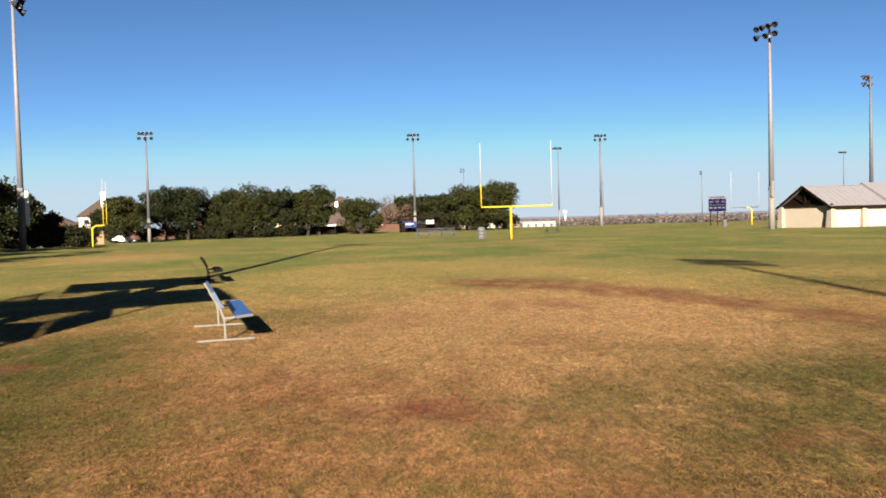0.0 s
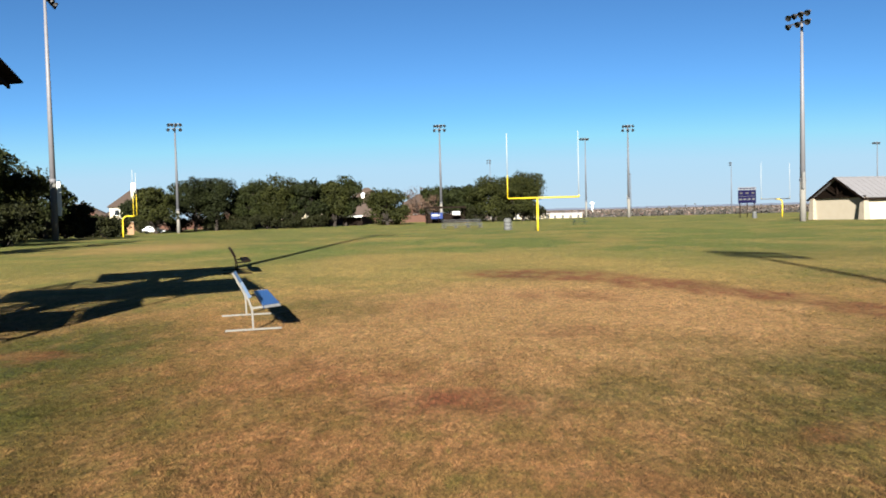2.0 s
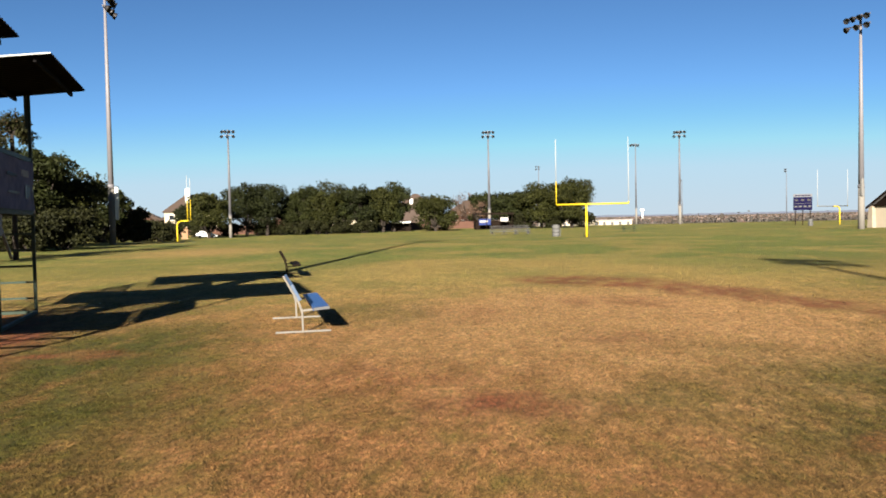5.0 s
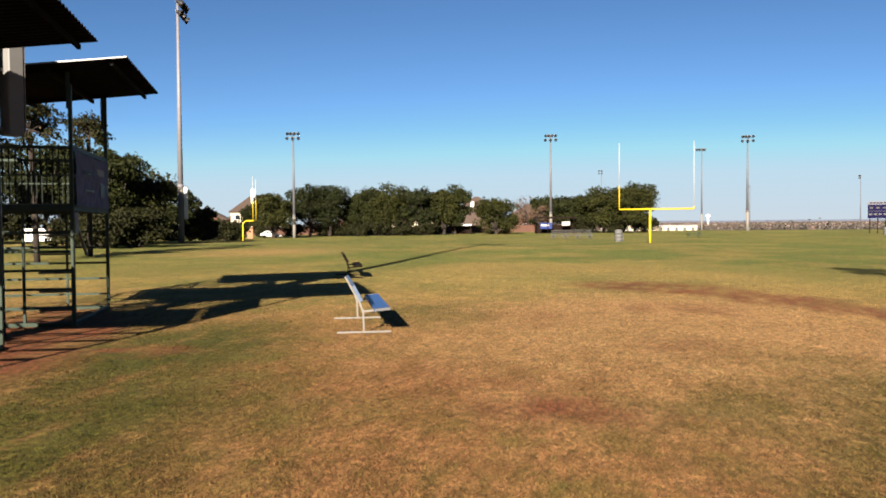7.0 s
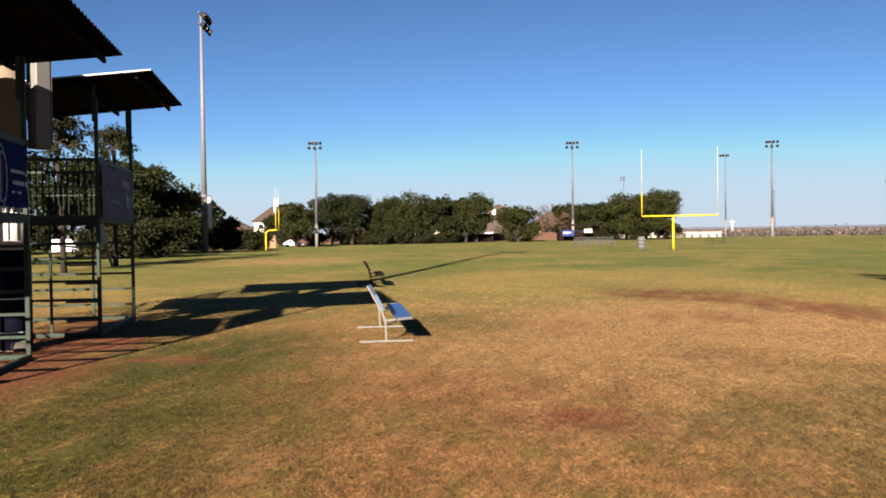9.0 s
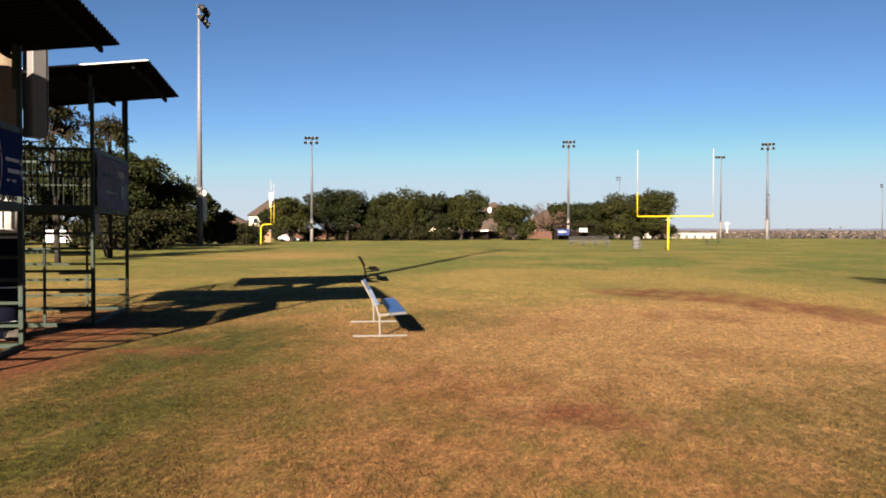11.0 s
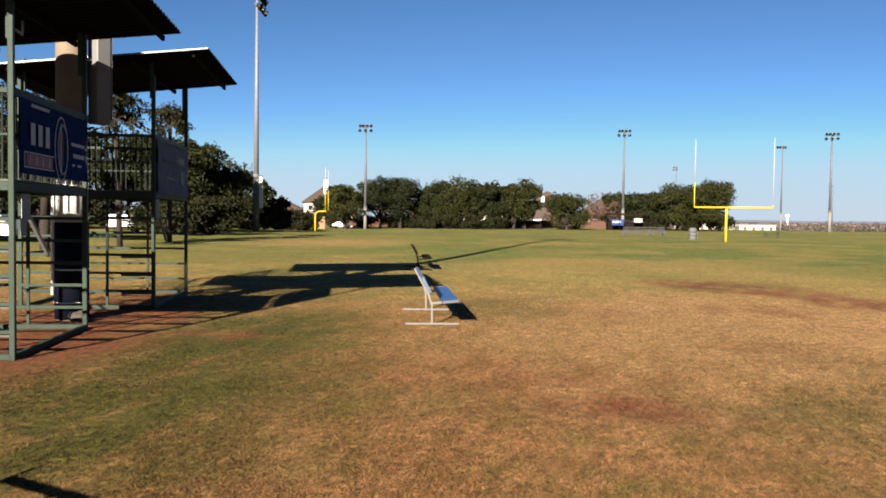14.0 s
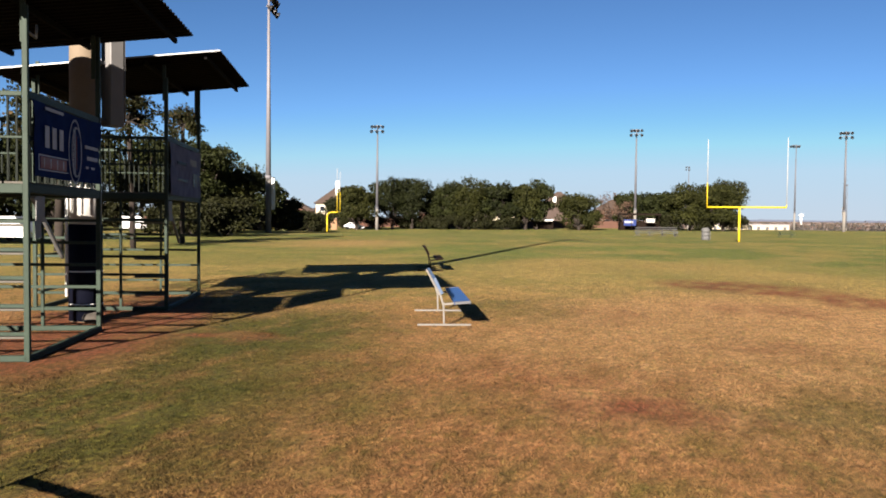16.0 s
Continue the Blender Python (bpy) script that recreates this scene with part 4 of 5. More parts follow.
def shade_shelter(x, y, turn):
    s = thing("shade_shelter", pose(x, y, gz(x, y), 0, 0, turn), "flat dark team shelter with blue and white banners", "shelter")
    part("roof", B((0, 0, 3.38), (9.0, 3.2, 0.30), (2, 0, 0), 0.02), M_TIMBER, s)
    part("fascia", B((0, -1.64, 3.34), (9.1, 0.06, 0.36)), M_TIMBER, s)
    for px in (-4.1, -1.4, 1.4, 4.1):
        for py in (-1.3, 1.3):
            part("post", B((px, py, 1.62), (0.14, 0.14, 3.3), None, 0.01), M_TIMBER, s)
    part("banner", B((-1.75, -1.20, 1.65), (2.5, 0.03, 1.3)), M_NAVYCLOTH, s, "blue team banner")
    part("banner", B((-2.0, -1.23, 1.75), (1.7, 0.03, 0.4)), M_PAPER, s, "white banner strip")
    part("sign", B((2.4, -1.42, 2.1), (1.7, 0.03, 0.85)), M_PAPER, s, "white sign board")
    part("back_wall", B((0.0, 1.4, 0.9), (8.2, 0.08, 1.8)), M_TIMBER, s)
    return s


shade_shelter(-5.2, 176.0, 2)

# ---- concession building ----


def concession():
    c = thing("concession_building", pose(45.1, 95.0, 0.0, 0, 0, 20), "cream park building with stone pillars and grey metal roof", "building")
    W, L, e, r = 7.8, 24.0, 2.62, 4.95
    # local x along the long side, y into the building
    for i in range(5):
        x0, x1 = i * L / 5 + 0.3, (i + 1) * L / 5 - 0.3
        part("wall_panel", B(((x0 + x1) / 2, 0.18, e / 2), (x1 - x0 + 0.1, 0.24, e), None, 0.01), M_STUCCO, c)
    part("end_wall", B((0.18, W / 2, e / 2), (0.24, W - 0.5, e), None, 0.01), M_STUCCO, c)
    part("end_wall", B((L - 0.18, W / 2, e / 2), (0.24, W - 0.5, e)), M_STUCCO, c)
    part("back_wall", B((L / 2, W - 0.18, e / 2), (L - 0.6, 0.24, e)), M_STUCCO, c)

    def pillar(x, y):
        bm = bmesh.new()
        bmesh.ops.create_cone(bm, cap_ends=True, segments=4, radius1=0.66, radius2=0.44, depth=e, matrix=pose(x, y, e / 2, 0, 0, 45))
        bmesh.ops.bevel(bm, geom=list(bm.edges), offset=0.04, segments=1, affect="EDGES")
        part("pillar", bm, M_STONE, c, "tapered tan stone pillar")
    for i in range(6):
        pillar(i * L / 5, 0.0)
    pillar(0, W)
    # roof slopes with thickness, butted at the ridge
    ov = 0.5
    run = W / 2 + ov
    ang = math.degrees(math.atan2(r - e, W / 2))
    ln = run / math.cos(radians(ang))
    for s in (-1, 1):
        yy = W / 2 + s * run / 2
        zz = r - (run / 2) * math.tan(radians(ang)) + 0.08
        sl = part("roof_slope", B((L / 2, yy, zz), (L + 1.2, ln, 0.10), (-s * ang, 0, 0)), M_ROOFGREY, c)
        for k in range(29):
            xx = -0.55 + k * (L + 1.1) / 28
            part("seam", B((xx, yy, zz + 0.065), (0.03, ln, 0.04), (-s * ang, 0, 0)), M_ROOFGREY, sl)
    # the far wing's roof lies a little higher
    for s in (-1, 1):
        zz = r - (run / 2) * math.tan(radians(ang)) + 0.30
        w2 = part("raised_roof", B(((8.8 + L + 0.6) / 2, W / 2 + s * run / 2, zz), (L + 0.6 - 8.8, ln + 0.1, 0.30), (-s * ang, 0, 0)), M_ROOFGREY, c)
        for k in range(18):
            part("seam", B((8.95 + k * 0.9, W / 2 + s * run / 2, zz + 0.165), (0.03, ln, 0.04), (-s * ang, 0, 0)), M_ROOFGREY, w2)
    part("ridge_cap", B((L / 2, W / 2, r + 0.14), (L + 1.2, 0.3, 0.06), None, 0.01), M_ROOFGREY, c)
    bm = bmesh.new()
    vs = [bm.verts.new((xx, yy, zz)) for xx in (0.0, 0.2) for yy, zz in ((0.0, e + 0.02), (W, e + 0.02), (W / 2, r + 0.0))]
    for f in ((0, 2, 1), (3, 4, 5), (0, 1, 4, 3), (1, 2, 5, 4), (2, 0, 3, 5)):
        bm.faces.new([vs[i] for i in f])
    part("gable", bm, M_TIMBER, c, "dark timber gable")
    part("tie_beam", B((-0.12, W / 2, e + 0.1), (0.16, W + 0.6, 0.22), None, 0.01), M_TIMBER, c)
    part("king_post", B((-0.12, W / 2, (e + r) / 2), (0.14, 0.2, r - e - 0.1)), M_TIMBER, c)
    for s in (-1, 1):
        part("truss_strut", bar((-0.12, W / 2, e + 0.3), (-0.12, W / 2 + s * 1.7, e + 1.2), 0.12, 0.14), M_TIMBER, c)
        part("bargeboard", bar((-0.58, W / 2 + s * (W / 2 + ov), e - 0.25), (-0.58, W / 2, r + 0.05), 0.05, 0.26), M_TIMBER, c)
    part("fascia", B((L / 2, -ov - 0.02, e - 0.18), (L + 1.1, 0.05, 0.26)), M_TIMBER, c)


concession()

# ---- houses and wall behind the trees ----


def house(x, y, turn, w, d, eave, ridge, wall, roof, label, chimney=None, rows=1):
    z = gz(x, y)
    h = thing("house", pose(x, y, z, 0, 0, turn), label, "house", "houses behind the park")
    part("wall", B((0, 0, eave / 2 - 0.2), (w, d, eave + 0.4)), wall, h)
    bm = bmesh.new()
    o = 0.5
    hip = d / 2
    b = [bm.verts.new(p) for p in ((-w / 2 - o, -d / 2 - o, eave), (w / 2 + o, -d / 2 - o, eave), (w / 2 + o, d / 2 + o, eave), (-w / 2 - o, d / 2 + o, eave))]
    u = [bm.verts.new(p) for p in ((-w / 2 - o, -d / 2 - o, eave + 0.15), (w / 2 + o, -d / 2 - o, eave + 0.15), (w / 2 + o, d / 2 + o, eave + 0.15), (-w / 2 - o, d / 2 + o, eave + 0.15))]
    k = max(w / 2 - hip, 0.4)
    t = [bm.verts.new((-k, 0, ridge)), bm.verts.new((k, 0, ridge))]
    bm.faces.new(b[::-1])
    for i in range(4):
        bm.faces.new((b[i], b[(i + 1) % 4], u[(i + 1) % 4], u[i]))
    bm.faces.new((u[0], u[1], t[1], t[0]))
    bm.faces.new((u[1], u[2], t[1]))
    bm.faces.new((u[2], u[3], t[0], t[1]))
    bm.faces.new((u[3], u[0], t[0]))
    rf = part("roof", bm, roof, h)
    # a front gable dormer
    g = bmesh.new()
    gx, gw, gh = w * 0.22, w * 0.15, (ridge - eave) * 0.6
    vs = [g.verts.new(p) for p in ((gx - gw, -d / 2 - 0.3, eave + 0.1), (gx + gw, -d / 2 - 0.3, eave + 0.1), (gx, -d / 2 - 0.3, eave + gh), (gx - gw, 0, eave + 0.1), (gx + gw, 0, eave + 0.1), (gx, 0, eave + gh))]
    for f in ((0, 1, 2), (5, 4, 3), (0, 2, 5, 3), (1, 4, 5, 2), (0, 3, 4, 1)):
        g.faces.new([vs[i] for i in f])
    part("gable", g, wall, rf)
    if chimney:
        cx, cy, cz, ch = chimney
        part("chimney", B((cx, cy, cz), (1.0 if ch > 2 else 0.85, 1.0, ch), None, 0.03), M_WHITE, rf, "white painted chimney")
    for rr in range(rows):
        for i in range(4):
            wx = -w / 2 + w * (i + 0.5) / 4
            wd = part("window", B((wx, -d / 2 - 0.03, 1.5 + 2.8 * rr), (1.3, 0.10, 1.4)), M_WHITE, h)
            part("pane", B((wx, -d / 2 - 0.09, 1.5 + 2.8 * rr), (1.1, 0.03, 1.2)), M_GLASS, wd)
    return h


house(-80.8, 198.0, 22, 13.0, 10.0, 5.6, 10.0, M_STUCCO, M_SHINGLE, "two storey pale house with a brown hip roof", (-1.1, -2.6, 9.6, 3.6), 2)
house(-104.0, 216.0, 18, 14.0, 11.0, 3.6, 7.0, M_BRICK, M_SHINGLE, "brick house with a low brown roof")
house(-95.0, 222.0, 25, 12.0, 10.0, 3.4, 6.0, M_STUCCO, M_SHINGLE, "pale house with a low brown roof")
house(-118.0, 205.0, 25, 12.0, 10.0, 3.4, 6.8, M_STUCCO, M_SHINGLE, "pale house with a brown roof behind trees", (1.0, 0.6, 6.6, 2.2))
house(-27.5, 221.0, 4, 11.0, 10.0, 5.4, 9.6, M_DUNBRICK, M_SHINGLE, "dun brick house with a brown roof and pale chimney", (-0.9, -4.2, 7.4, 1.5), 0)
house(-13.5, 224.0, 2, 9.0, 9.0, 4.6, 7.6, M_BRICK, M_SHINGLE, "brick house with a brown roof behind trees", None, 2)
house(-58.0, 214.0, 10, 12.0, 10.0, 3.4, 6.6, M_BRICK, M_SHINGLE, "brick house hidden behind the oaks", None, 0)
house(-44.0, 219.0, 6, 12.0, 10.0, 3.4, 6.8, M_STUCCO, M_SHINGLE, "pale house hidden behind the oaks")


def garden_wall():
    w = thing("garden_wall", pose(0, 0, 0), "long low brown brick wall behind the trees", "wall", kind="structure")
    pts = [(-125, 178), (-100, 186), (-76, 190), (-50, 197), (-28, 203), (-5, 210)]
    for (x0, y0), (x1, y1) in zip(pts, pts[1:]):
        d = Vector((x1 - x0, y1 - y0, 0))
        n = max(1, int(d.length / 5))
        for i in range(n):
            a, b = Vector((x0, y0, 0)) + d * (i / n), Vector((x0, y0, 0)) + d * ((i + 1) / n)
            zz = (gz(a.x, a.y) + gz(b.x, b.y)) / 2
            part("wall_panel", bar((a.x, a.y, zz + 0.85), (b.x, b.y, zz + 0.85), 0.22, 1.9), M_BRICK, w)
            part("pier", B((a.x, a.y, zz + 0.95), (0.5, 0.5, 2.2), None, 0.03), M_BRICK, w)


garden_wall()

# ---- parked trailers far under the trees ----


def trailer(x, y, turn, length=4.2, size=1.0):
    v = thing("trailer", pose(x, y, gz(x, y), 0, 0, turn) @ Matrix.Diagonal((size, size, size, 1)), "plain white enclosed trailer parked under the trees", "trailer", "parked white trailers")
    bm = bmesh.new()
    h = length / 2
    prof = ((-h, 0.45), (h, 0.45), (h + 0.15, 0.9), (h - 0.75, 2.15), (-h, 2.15))
    a = [bm.verts.new((px, -1.0, pz)) for px, pz in prof]
    b = [bm.verts.new((px, 1.0, pz)) for px, pz in prof]
    bm.faces.new(a)
    bm.faces.new(b[::-1])
    for i in range(len(prof)):
        j = (i + 1) % len(prof)
        bm.faces.new((a[j], a[i], b[i], b[j]))
    bmesh.ops.recalc_face_normals(bm, faces=list(bm.faces))
    bmesh.ops.bevel(bm, geom=list(bm.edges), offset=0.05, segments=2, affect="EDGES")
    part("body", bm, M_VAN, v)
    part("tow_bar", bar((h, 0, 0.42), (h + 1.1, 0, 0.42), 0.08, 0.08), M_STEEL, v)
    part("jack", bar((h + 0.9, 0, 0.0), (h + 0.9, 0, 0.6), 0.06, 0.06), M_STEEL, v)
    for s in (-1, 1):
        w = part("wheel", T((-0.3, 0.88 * s, 0.34), (-0.3, 1.05 * s, 0.34), 0.34, 0.34, 16), M_RUBBER, v)
        part("rim", T((-0.3, 1.04 * s, 0.34), (-0.3, 1.06 * s, 0.34), 0.19, 0.19, 12), M_ALU, w)
        part("fender", B((-0.3, 1.04 * s, 0.74), (0.95, 0.2, 0.05), None, 0.01), M_VAN, v)
    return v


trailer(-44.8, 61.9, 36, 3.4, 0.62)
trailer(-37.7, 40.1, 10, 4.2, 0.72)


def parked_car(x, y, turn):
    c = thing("parked_car", pose(x, y, gz(x, y), 0, 0, turn), "white car parked beneath the trees", "car")
    prof = ((-2.1, 0.35), (2.1, 0.35), (2.15, 0.72), (1.15, 0.92), (0.55, 1.42), (-1.1, 1.45), (-1.75, 0.98), (-2.15, 0.9))
    bm = bmesh.new()
    a = [bm.verts.new((px, -0.85, pz)) for px, pz in prof]
    b = [bm.verts.new((px, 0.85, pz)) for px, pz in prof]
    bm.faces.new(a)
    bm.faces.new(b[::-1])
    for i in range(len(prof)):
        j = (i + 1) % len(prof)
        bm.faces.new((a[j], a[i], b[i], b[j]))
    bmesh.ops.recalc_face_normals(bm, faces=list(bm.faces))
    bmesh.ops.bevel(bm, geom=list(bm.edges), offset=0.07, segments=2, affect="EDGES")
    part("body", bm, M_VAN, c)
    for s in (-1, 1):
        for wx, ww in ((-0.75, 0.8), (0.22, 0.75)):
            part("side_window", B((wx, 0.852 * s, 1.17), (ww, 0.02, 0.32), None, 0.005), M_GLASS, c, "dark side window")
        for wx in (-1.3, 1.3):
            w = part("wheel", T((wx, 0.72 * s, 0.32), (wx, 0.88 * s, 0.32), 0.32, 0.32, 16), M_RUBBER, c)
            part("rim", T((wx, 0.87 * s, 0.32), (wx, 0.89 * s, 0.32), 0.2, 0.2, 12), M_ALU, w)
    part("windscreen", B((0.88, 0, 1.18), (0.03, 1.4, 0.55), (0, -50, 0), 0.005), M_GLASS, c, "dark windscreen")
    return c


parked_car(-62.6, 160.3, 24)


def brick_pillar(x, y, h=2.3):
    p = thing("brick_pillar", pose(x, y, gz(x, y), 0, 0, 20), "square tan brick pillar beside the trees", "pillar")
    part("shaft", B((0, 0, h / 2 - 0.15), (1.2, 1.2, h + 0.3), None, 0.02), M_RUST, p)
    part("cap", B((0, 0, h + 0.05), (1.36, 1.36, 0.14), None, 0.03), M_STONE, p, "pale stone cap")
    return p


brick_pillar(-64.18, 153.15)


def garden_canopy(x, y, turn):
    g = thing("garden_canopy", pose(x, y, gz(x, y), 0, 0, turn), "small white roofed canopy on timber posts", "canopy")
    part("roof", B((0, 0, 2.1), (4.4, 2.6, 0.22), (4, 0, 0), 0.03), M_WHITE, g, "white sheet roof")
    for px in (-2.0, 2.0):
        for py in (-1.1, 1.1):
            part("post", B((px, py, 0.98), (0.22, 0.22, 2.05), None, 0.01), M_TIMBER, g)
    part("back_panel", B((0, 1.15, 0.95), (3.7, 0.06, 1.8)), M_TIMBER, g, "dark back panel")
    return g


garden_canopy(-25.9, 181.5, 3)

# ---- trees ----


def tree(x, y, h, r, leaf, name="oak_tree", label="spreading live oak with a dense dark green crown", n=2600, size=0.42, seed=1, trunk=0.30, low=0.22, gaps=0.0, squash=1.0, z=None, lobes=16):
    rng = np.random.default_rng(seed)
    z = gz(x, y) if z is None else z
    t = thing(name, pose(x, y, z, 0, 0, 0), label, "tree" if "tree" in name else "shrub", "park trees" if "tree" in name else "dark shrubs")
    th = h * low * 1.25
    bm = bmesh.new()
    lean = (rng.random(2) - 0.5) * 0.5
    top = Vector((lean[0], lean[1], th))
    tube(bm, (0, 0, -0.2), (top.x * 0.4, top.y * 0.4, th * 0.5), trunk * 1.25, trunk, 9)
    tube(bm, (top.x * 0.4, top.y * 0.4, th * 0.45), top, trunk, trunk * 0.85, 9)
    cents = []
    for k in range(lobes):
        a = 2 * math.pi * (k * 0.618 + rng.random() * 0.15)
        rr = r * (0.20 + 0.55 * math.sqrt((k + 0.5) / lobes))
        zz = h * (low + (1 - low) * (0.18 + 0.66 * rng.random()))
        rad = r * (0.28 + 0.21 * rng.random())
        c = Vector((math.cos(a) * rr * 0.95, math.sin(a) * rr * 0.95, min(zz, h - rad * 0.62 * squash)))
        cents.append((c, rad))
        mid = top.lerp(c, 0.5) + Vector((0, 0, -0.1 * r))
        tube(bm, top - Vector((0, 0, 0.2)), mid, trunk * 0.5, trunk * 0.3, 6)
        tube(bm, mid, c, trunk * 0.3, trunk * 0.08, 5)
    cents.append((Vector((0, 0, h - r * 0.36)), r * 0.46))
    cents.append((Vector((0, 0, h * 0.5)), r * 0.7))
    part("trunk", bm, M_BARK, t)
    per = n // len(cents)
    V, F = [], []
    for c, rad in cents:
        u = rng.normal(size=(per, 3))
        u /= np.linalg.norm(u, axis=1)[:, None]
        d = rad * (0.45 + 0.60 * rng.random(per) ** 0.45)
        # uneven outline: radius swells and shrinks over the lobe
        d *= 0.80 + 0.38 * np.sin(u[:, 0] * 5 + seed) * np.cos(u[:, 2] * 4 + 2 * seed + u[:, 1] * 3)
        p = np.array(c) + u * d[:, None] * np.array([1, 1, 0.72 * squash])
        if gaps:
            p = p[np.sin(p[:, 0] * 2.1 + seed) + np.sin(p[:, 2] * 2.7 + p[:, 1] * 1.3) > -1.4 + gaps]
        k = len(p)
        nrm = u[:k] * 0.8 + rng.normal(size=(k, 3)) * 0.7 + np.array([0, 0, 0.3])
        nrm /= np.linalg.norm(nrm, axis=1)[:, None]
        ref = rng.normal(size=(k, 3))
        a1 = np.cross(nrm, ref)
        a1 /= np.linalg.norm(a1, axis=1)[:, None]
        a2 = np.cross(nrm, a1)
        s = size * (0.6 + 0.8 * rng.random(k))[:, None]
        base = sum(len(q) for q in V)
        quad = np.stack([p - a1 * s * 0.5, p - a2 * s * 0.32 + nrm * s * 0.08, p + a1 * s * 0.5, p + a2 * s * 0.32 + nrm * s * 0.08], 1).reshape(-1, 3)
        V.append(quad)
        F.append(base + np.arange(4 * k).reshape(-1, 4))
    V, F = np.concatenate(V), np.concatenate(F)
    V[:, 2] = np.maximum(V[:, 2], 0.05)
    mesh_np("crown", V, F, leaf, t)
    return t


# x, y, height, crown radius, leaf tone (0 shaded, 1 plain, 2 sunlit colours)
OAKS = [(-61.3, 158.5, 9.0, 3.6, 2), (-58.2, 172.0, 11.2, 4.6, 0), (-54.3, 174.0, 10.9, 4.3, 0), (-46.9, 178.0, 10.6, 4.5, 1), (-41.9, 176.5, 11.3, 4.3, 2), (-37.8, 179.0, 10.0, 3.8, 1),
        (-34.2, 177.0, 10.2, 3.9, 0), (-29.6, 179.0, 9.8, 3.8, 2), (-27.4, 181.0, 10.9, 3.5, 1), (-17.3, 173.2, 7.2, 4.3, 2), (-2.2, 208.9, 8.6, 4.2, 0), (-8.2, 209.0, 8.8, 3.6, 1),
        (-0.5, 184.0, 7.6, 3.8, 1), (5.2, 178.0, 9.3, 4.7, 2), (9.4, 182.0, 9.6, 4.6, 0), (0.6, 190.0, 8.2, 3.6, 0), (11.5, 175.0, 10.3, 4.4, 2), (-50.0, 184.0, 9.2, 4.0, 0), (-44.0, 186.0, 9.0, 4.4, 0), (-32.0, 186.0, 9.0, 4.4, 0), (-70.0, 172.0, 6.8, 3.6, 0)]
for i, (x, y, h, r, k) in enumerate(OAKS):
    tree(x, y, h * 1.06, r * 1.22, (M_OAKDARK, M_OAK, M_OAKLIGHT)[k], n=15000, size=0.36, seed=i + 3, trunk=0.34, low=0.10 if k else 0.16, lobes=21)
tree(-12.7, 211.6, 9.9, 4.8, M_BARE, "bare_tree", "half bare brown tree before a brick house", 1500, 0.4, 31, 0.3, 0.2, 0.5)
tree(-9.5, 205.0, 7.0, 3.2, M_BARE, "bare_tree", "half bare brown tree before a brick house", 1100, 0.35, 32, 0.22, 0.2, 0.5)
# trees behind the towers
tree(-38.3, 61.0, 8.4, 3.6, M_OAK, n=13000, size=0.26, seed=41, trunk=0.26, low=0.10)
tree(-38.2, 66.5, 7.2, 3.7, M_OAKLIGHT, n=10000, size=0.26, seed=42, trunk=0.22, low=0.08)
tree(-44.3, 84.1, 6.7, 3.5, M_OAK, n=8000, size=0.30, seed=43, trunk=0.2, low=0.1)
tree(-27.0, 37.3, 8.1, 1.5, M_ELM, "elm_tree", "slender elm with a small airy crown", 3600, 0.16, 44, 0.13, 0.68, 0.5)
tree(-28.2, 43.7, 8.5, 1.45, M_ELM, "elm_tree", "slender elm with a small airy crown", 3600, 0.16, 45, 0.13, 0.70, 0.5)
tree(-28.5, 33.6, 8.2, 2.8, M_ELM, "elm_tree", "slender elm with thin yellowing foliage", 7000, 0.20, 46, 0.2, 0.35, 0.3)
tree(-41.0, 33.0, 8.0, 3.4, M_OAK, n=8000, size=0.24, seed=47, trunk=0.24, low=0.25)
tree(-51.0, 59.0, 9.4, 3.8, M_OAK, n=9000, size=0.28, seed=49, trunk=0.24, low=0.22)
tree(-52.0, 73.0, 10.0, 4.8, M_OAK, n=11000, size=0.30, seed=50, trunk=0.24, low=0.22)
for i, (x, y, h, r) in enumerate(((-45.5, 91.0, 4.0, 3.2), (-46.2, 95.5, 3.1, 2.4), (-49.5, 88.0, 4.2, 3.2), (-53.0, 101.0, 3.0, 3.2), (-53.5, 118.0, 3.3, 3.0), (-58.0, 121.0, 3.6, 3.2), (-56.0, 127.0, 3.2, 3.0))):
    tree(x, y, h, r, M_SHRUB, "shrub", "dark dense evergreen shrub", 4200, 0.34, 60 + i, 0.12, 0.02)

for i, (x, y, h, r) in enumerate(((-68, 73, 10.0, 4.6), (-62, 79, 11.0, 4.8), (-56.5, 84, 10.6, 4.4), (-60, 60, 10.0, 4.6), (-53, 90, 7.6, 3.8), (-70, 62, 10.0, 4.6))):
    tree(x, y, h, r, M_OAK, n=8000, size=0.30, seed=100 + i, trunk=0.24, low=0.04)
for i, (x, y, h, r) in enumerate(((-49.5, 44.5, 8.0, 3.6), (-52, 51, 8.6, 4.0), (-41.5, 49.0, 7.0, 2.4))):
    tree(x, y, h, r, M_OAK, n=8000, size=0.26, seed=170 + i, trunk=0.24, low=0.12)
for i, (x, y) in enumerate(((-61, 70), (-57, 76), (-53, 81), (-64, 65), (-66, 84), (-50, 93))):
    tree(x, y, 3.2, 3.0, M_SHRUB, "shrub", "dark dense evergreen shrub", 3600, 0.30, 120 + i, 0.10, 0.0)
for i, (x, y) in enumerate(((-38.5, 66), (-41.5, 71), (-43.4, 78), (-37.5, 59.5), (-34.5, 55), (-33.5, 58), (-38.3, 57.4))):
    tree(x, y, 2.7 + 0.3 * (i % 3), 2.4, M_SHRUB, "shrub", "dark dense evergreen shrub", 3600, 0.24, 140 + i, 0.08, 0.0)
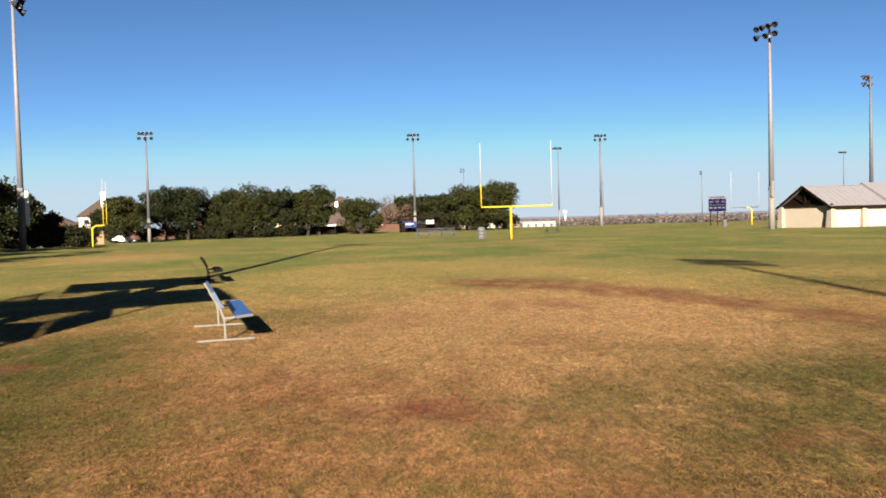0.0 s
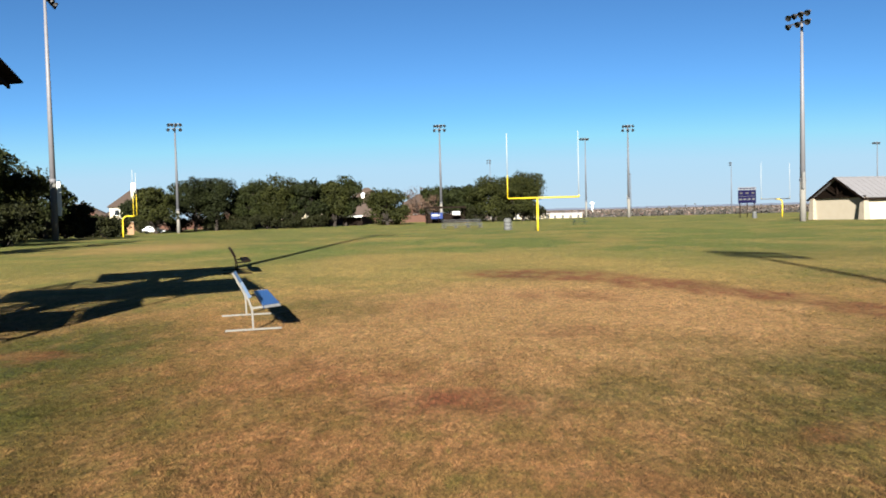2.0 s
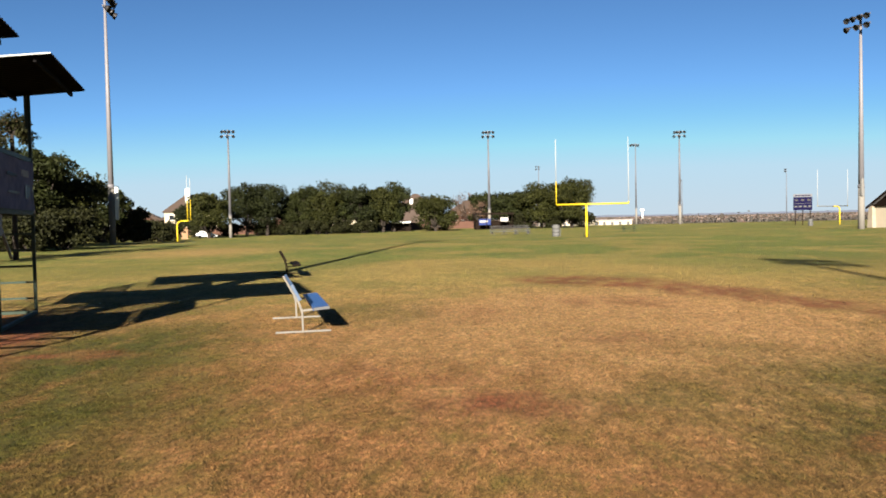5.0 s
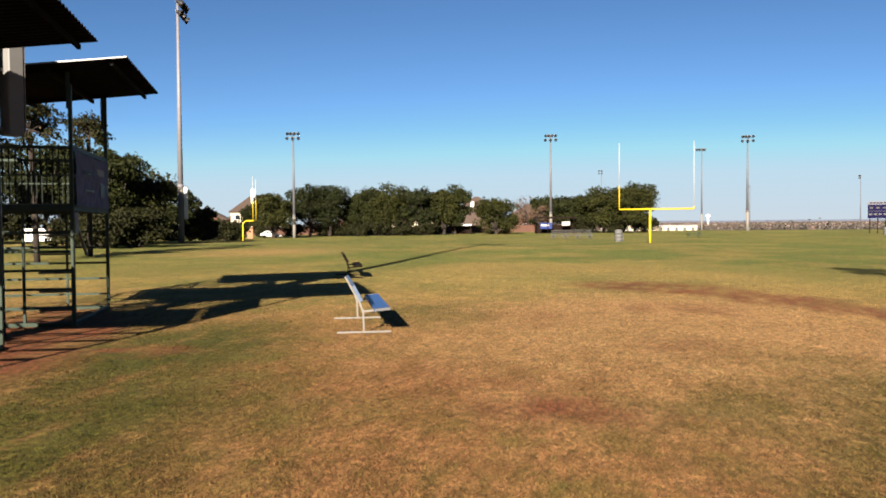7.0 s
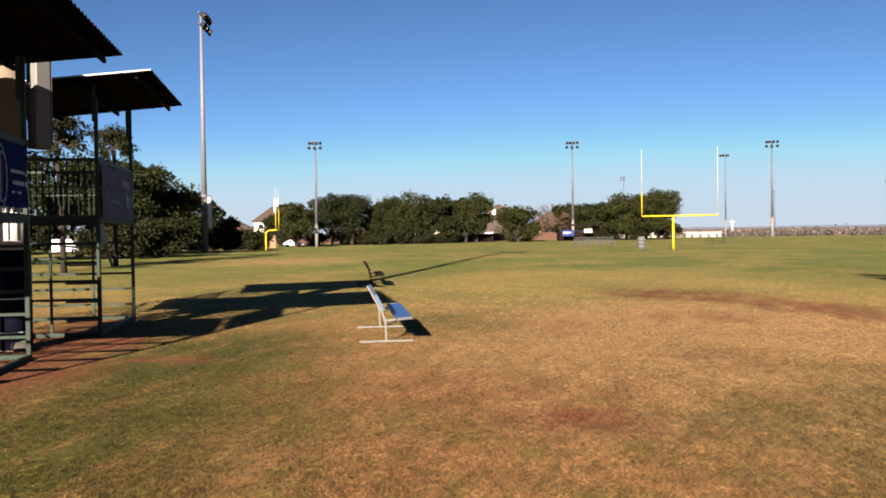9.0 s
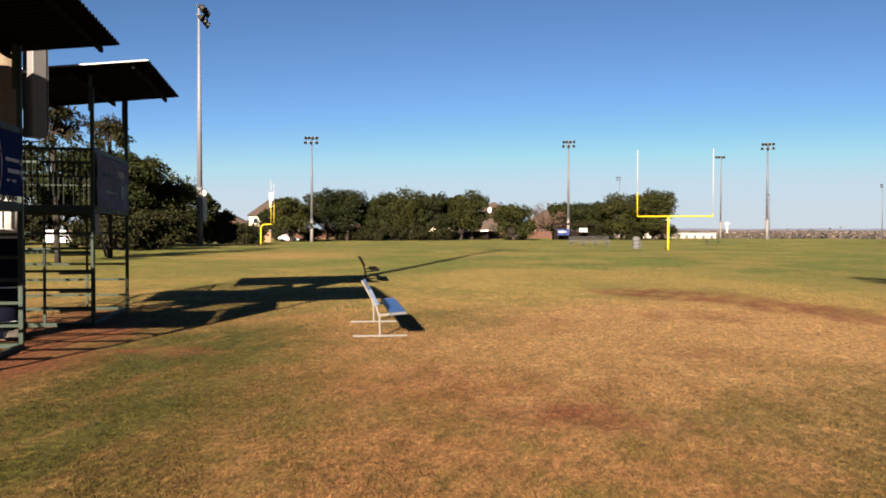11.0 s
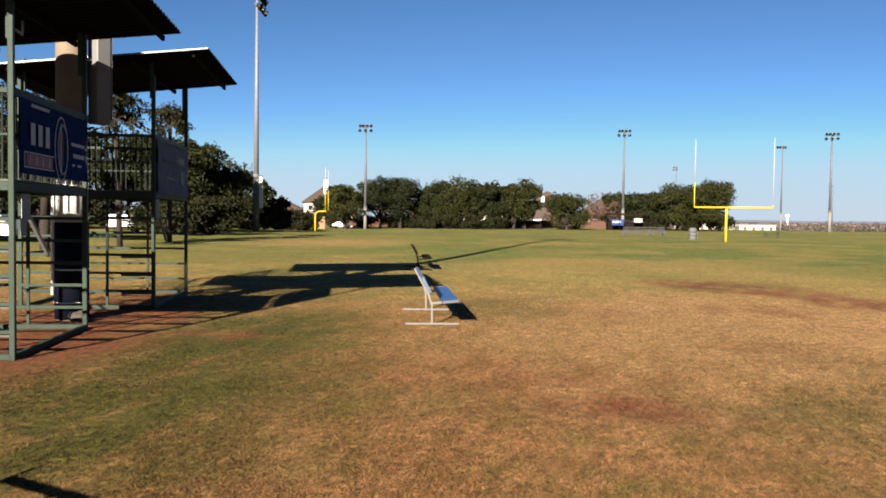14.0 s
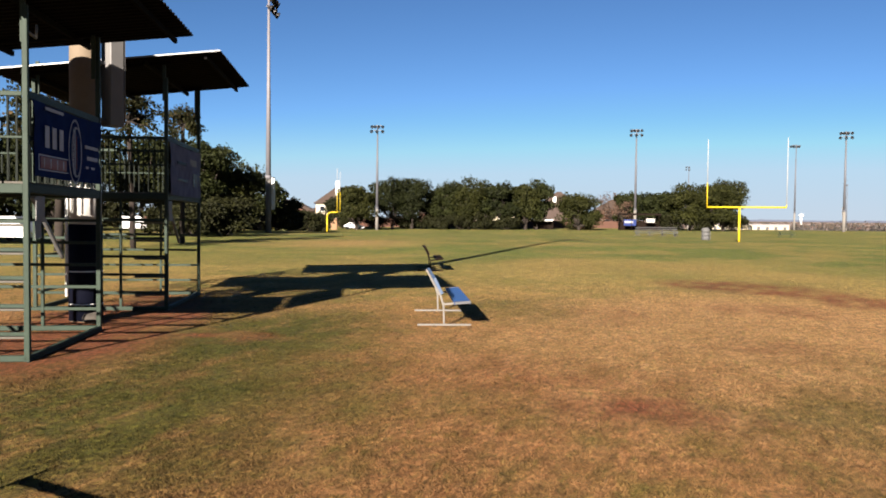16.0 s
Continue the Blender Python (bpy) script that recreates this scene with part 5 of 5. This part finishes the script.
UNDER = [(-62, 174), (-57, 177), (-52.5, 178), (-47.5, 175), (-43.5, 176), (-38, 176), (-33, 177), (-17, 177), (1, 180), (8, 178), (14, 178), (-66, 168)]
for i, (x, y) in enumerate(UNDER):
    tree(x, y - 1, 3.0 + 0.4 * (i % 3), 3.4, M_SHRUB, "shrub", "dark dense evergreen shrub", 3600, 0.30, 80 + i, 0.10, 0.0)

# ---- distance ----


def far_suburb():
    rng = np.random.default_rng(9)
    V, F, V2, F2 = [], [], [], []
    for i in range(900):
        d = 430 + 3200 * rng.random() ** 1.3
        a = radians(-3 + 40 * rng.random())
        x, y = d * math.sin(a), d * math.cos(a)
        z = gz(x, y)
        w, dp, e = 2.0 + 4 * rng.random() ** 2, 4.0, 1.6 + 2.2 * rng.random() ** 2
        rd = e + 0.7 + 1.1 * rng.random()
        b = len(V)
        V += [(x - w, y - dp, z), (x + w, y - dp, z), (x + w, y + dp, z), (x - w, y + dp, z), (x - w, y - dp, z + e), (x + w, y - dp, z + e), (x + w, y + dp, z + e), (x - w, y + dp, z + e)]
        F += [(b, b + 1, b + 5, b + 4), (b + 1, b + 2, b + 6, b + 5), (b + 3, b, b + 4, b + 7)]
        b = len(V2)
        V2 += [(x - w - .5, y - dp, z + e), (x + w + .5, y - dp, z + e), (x + w + .5, y + dp, z + e), (x - w - .5, y + dp, z + e), (x - w * 0.5, y, z + rd), (x + w * 0.5, y, z + rd)]
        F2 += [(b, b + 1, b + 5, b + 4), (b + 1, b + 2, b + 5), (b + 2, b + 3, b + 4, b + 5), (b + 3, b, b + 4)]
    s = thing("far_houses", pose(0, 0, 0), "distant suburb of brown roofed houses, coloured pale for haze", "houses", kind="stuff")
    mesh_np("walls", V, F, M_FARWALL, s)
    mesh_np("roofs", V2, F2, M_FARROOF, s)


far_suburb()


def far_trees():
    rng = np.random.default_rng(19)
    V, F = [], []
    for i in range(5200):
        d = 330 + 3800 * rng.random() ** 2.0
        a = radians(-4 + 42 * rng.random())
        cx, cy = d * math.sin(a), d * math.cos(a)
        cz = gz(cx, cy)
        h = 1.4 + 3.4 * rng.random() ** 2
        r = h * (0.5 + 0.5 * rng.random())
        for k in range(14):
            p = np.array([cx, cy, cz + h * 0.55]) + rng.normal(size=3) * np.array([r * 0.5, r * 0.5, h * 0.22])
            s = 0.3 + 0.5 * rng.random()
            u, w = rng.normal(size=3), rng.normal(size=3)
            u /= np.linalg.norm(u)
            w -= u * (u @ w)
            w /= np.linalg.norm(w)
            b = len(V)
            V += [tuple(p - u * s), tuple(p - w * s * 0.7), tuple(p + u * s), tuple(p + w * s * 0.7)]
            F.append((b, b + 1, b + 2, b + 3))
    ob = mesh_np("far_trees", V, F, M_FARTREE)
    tagged(ob, "distant scrub and tree tops across the plain, coloured pale for haze", "trees", kind="stuff")


far_trees()


def long_building(x0, x1, y, top, name, label):
    z = gz((x0 + x1) / 2, y)
    b = thing(name, pose((x0 + x1) / 2, y, z), label, "building")
    w, h = x1 - x0, top - z
    part("wall", B((0, 0, h / 2), (w, 10, h)), M_STUCCO, b)
    part("roof", B((0, 0, h + 0.15), (w + 0.6, 10.6, 0.3), None, 0.05), M_ROOFGREY, b)
    for i in range(9):
        part("window", B((-w / 2 + w * (i + 0.5) / 9, -5.03, h * 0.55), (1.0, 0.1, 1.1)), M_BOX, b)
    return b


long_building(15.5, 40.5, 300, 0.9, "school_building", "long low pale building beyond the field")


def water_tower(x, y, top):
    z = gz(x, y)
    w = thing("water_tower", pose(x, y, z), "pale water tower far across the plain", "water tower")
    bm = bmesh.new()
    h = top - z
    bmesh.ops.create_uvsphere(bm, u_segments=20, v_segments=12, radius=1.0, matrix=pose(0, 0, h - 6) @ Matrix.Diagonal((7, 7, 4.6, 1)))
    part("tank", bm, M_WHITE, w)
    part("stem", T((0, 0, 0), (0, 0, h - 9), 2.8, 2.0, 14), M_WHITE, w)


water_tower(369.6, 2472.6, 28.0)


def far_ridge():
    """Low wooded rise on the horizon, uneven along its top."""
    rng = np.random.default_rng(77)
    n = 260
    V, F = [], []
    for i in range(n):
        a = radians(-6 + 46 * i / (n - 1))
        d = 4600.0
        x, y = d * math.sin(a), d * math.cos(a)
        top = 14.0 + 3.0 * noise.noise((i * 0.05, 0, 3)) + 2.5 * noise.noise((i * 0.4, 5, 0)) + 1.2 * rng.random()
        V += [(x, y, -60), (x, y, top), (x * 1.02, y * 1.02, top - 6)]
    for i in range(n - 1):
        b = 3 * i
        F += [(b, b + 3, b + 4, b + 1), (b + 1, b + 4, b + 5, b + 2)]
    tagged(mesh_np("far_ridge", V, F, M_RIDGE), "wooded rise on the horizon, coloured blue grey for haze", "ridge", kind="stuff")


far_ridge()
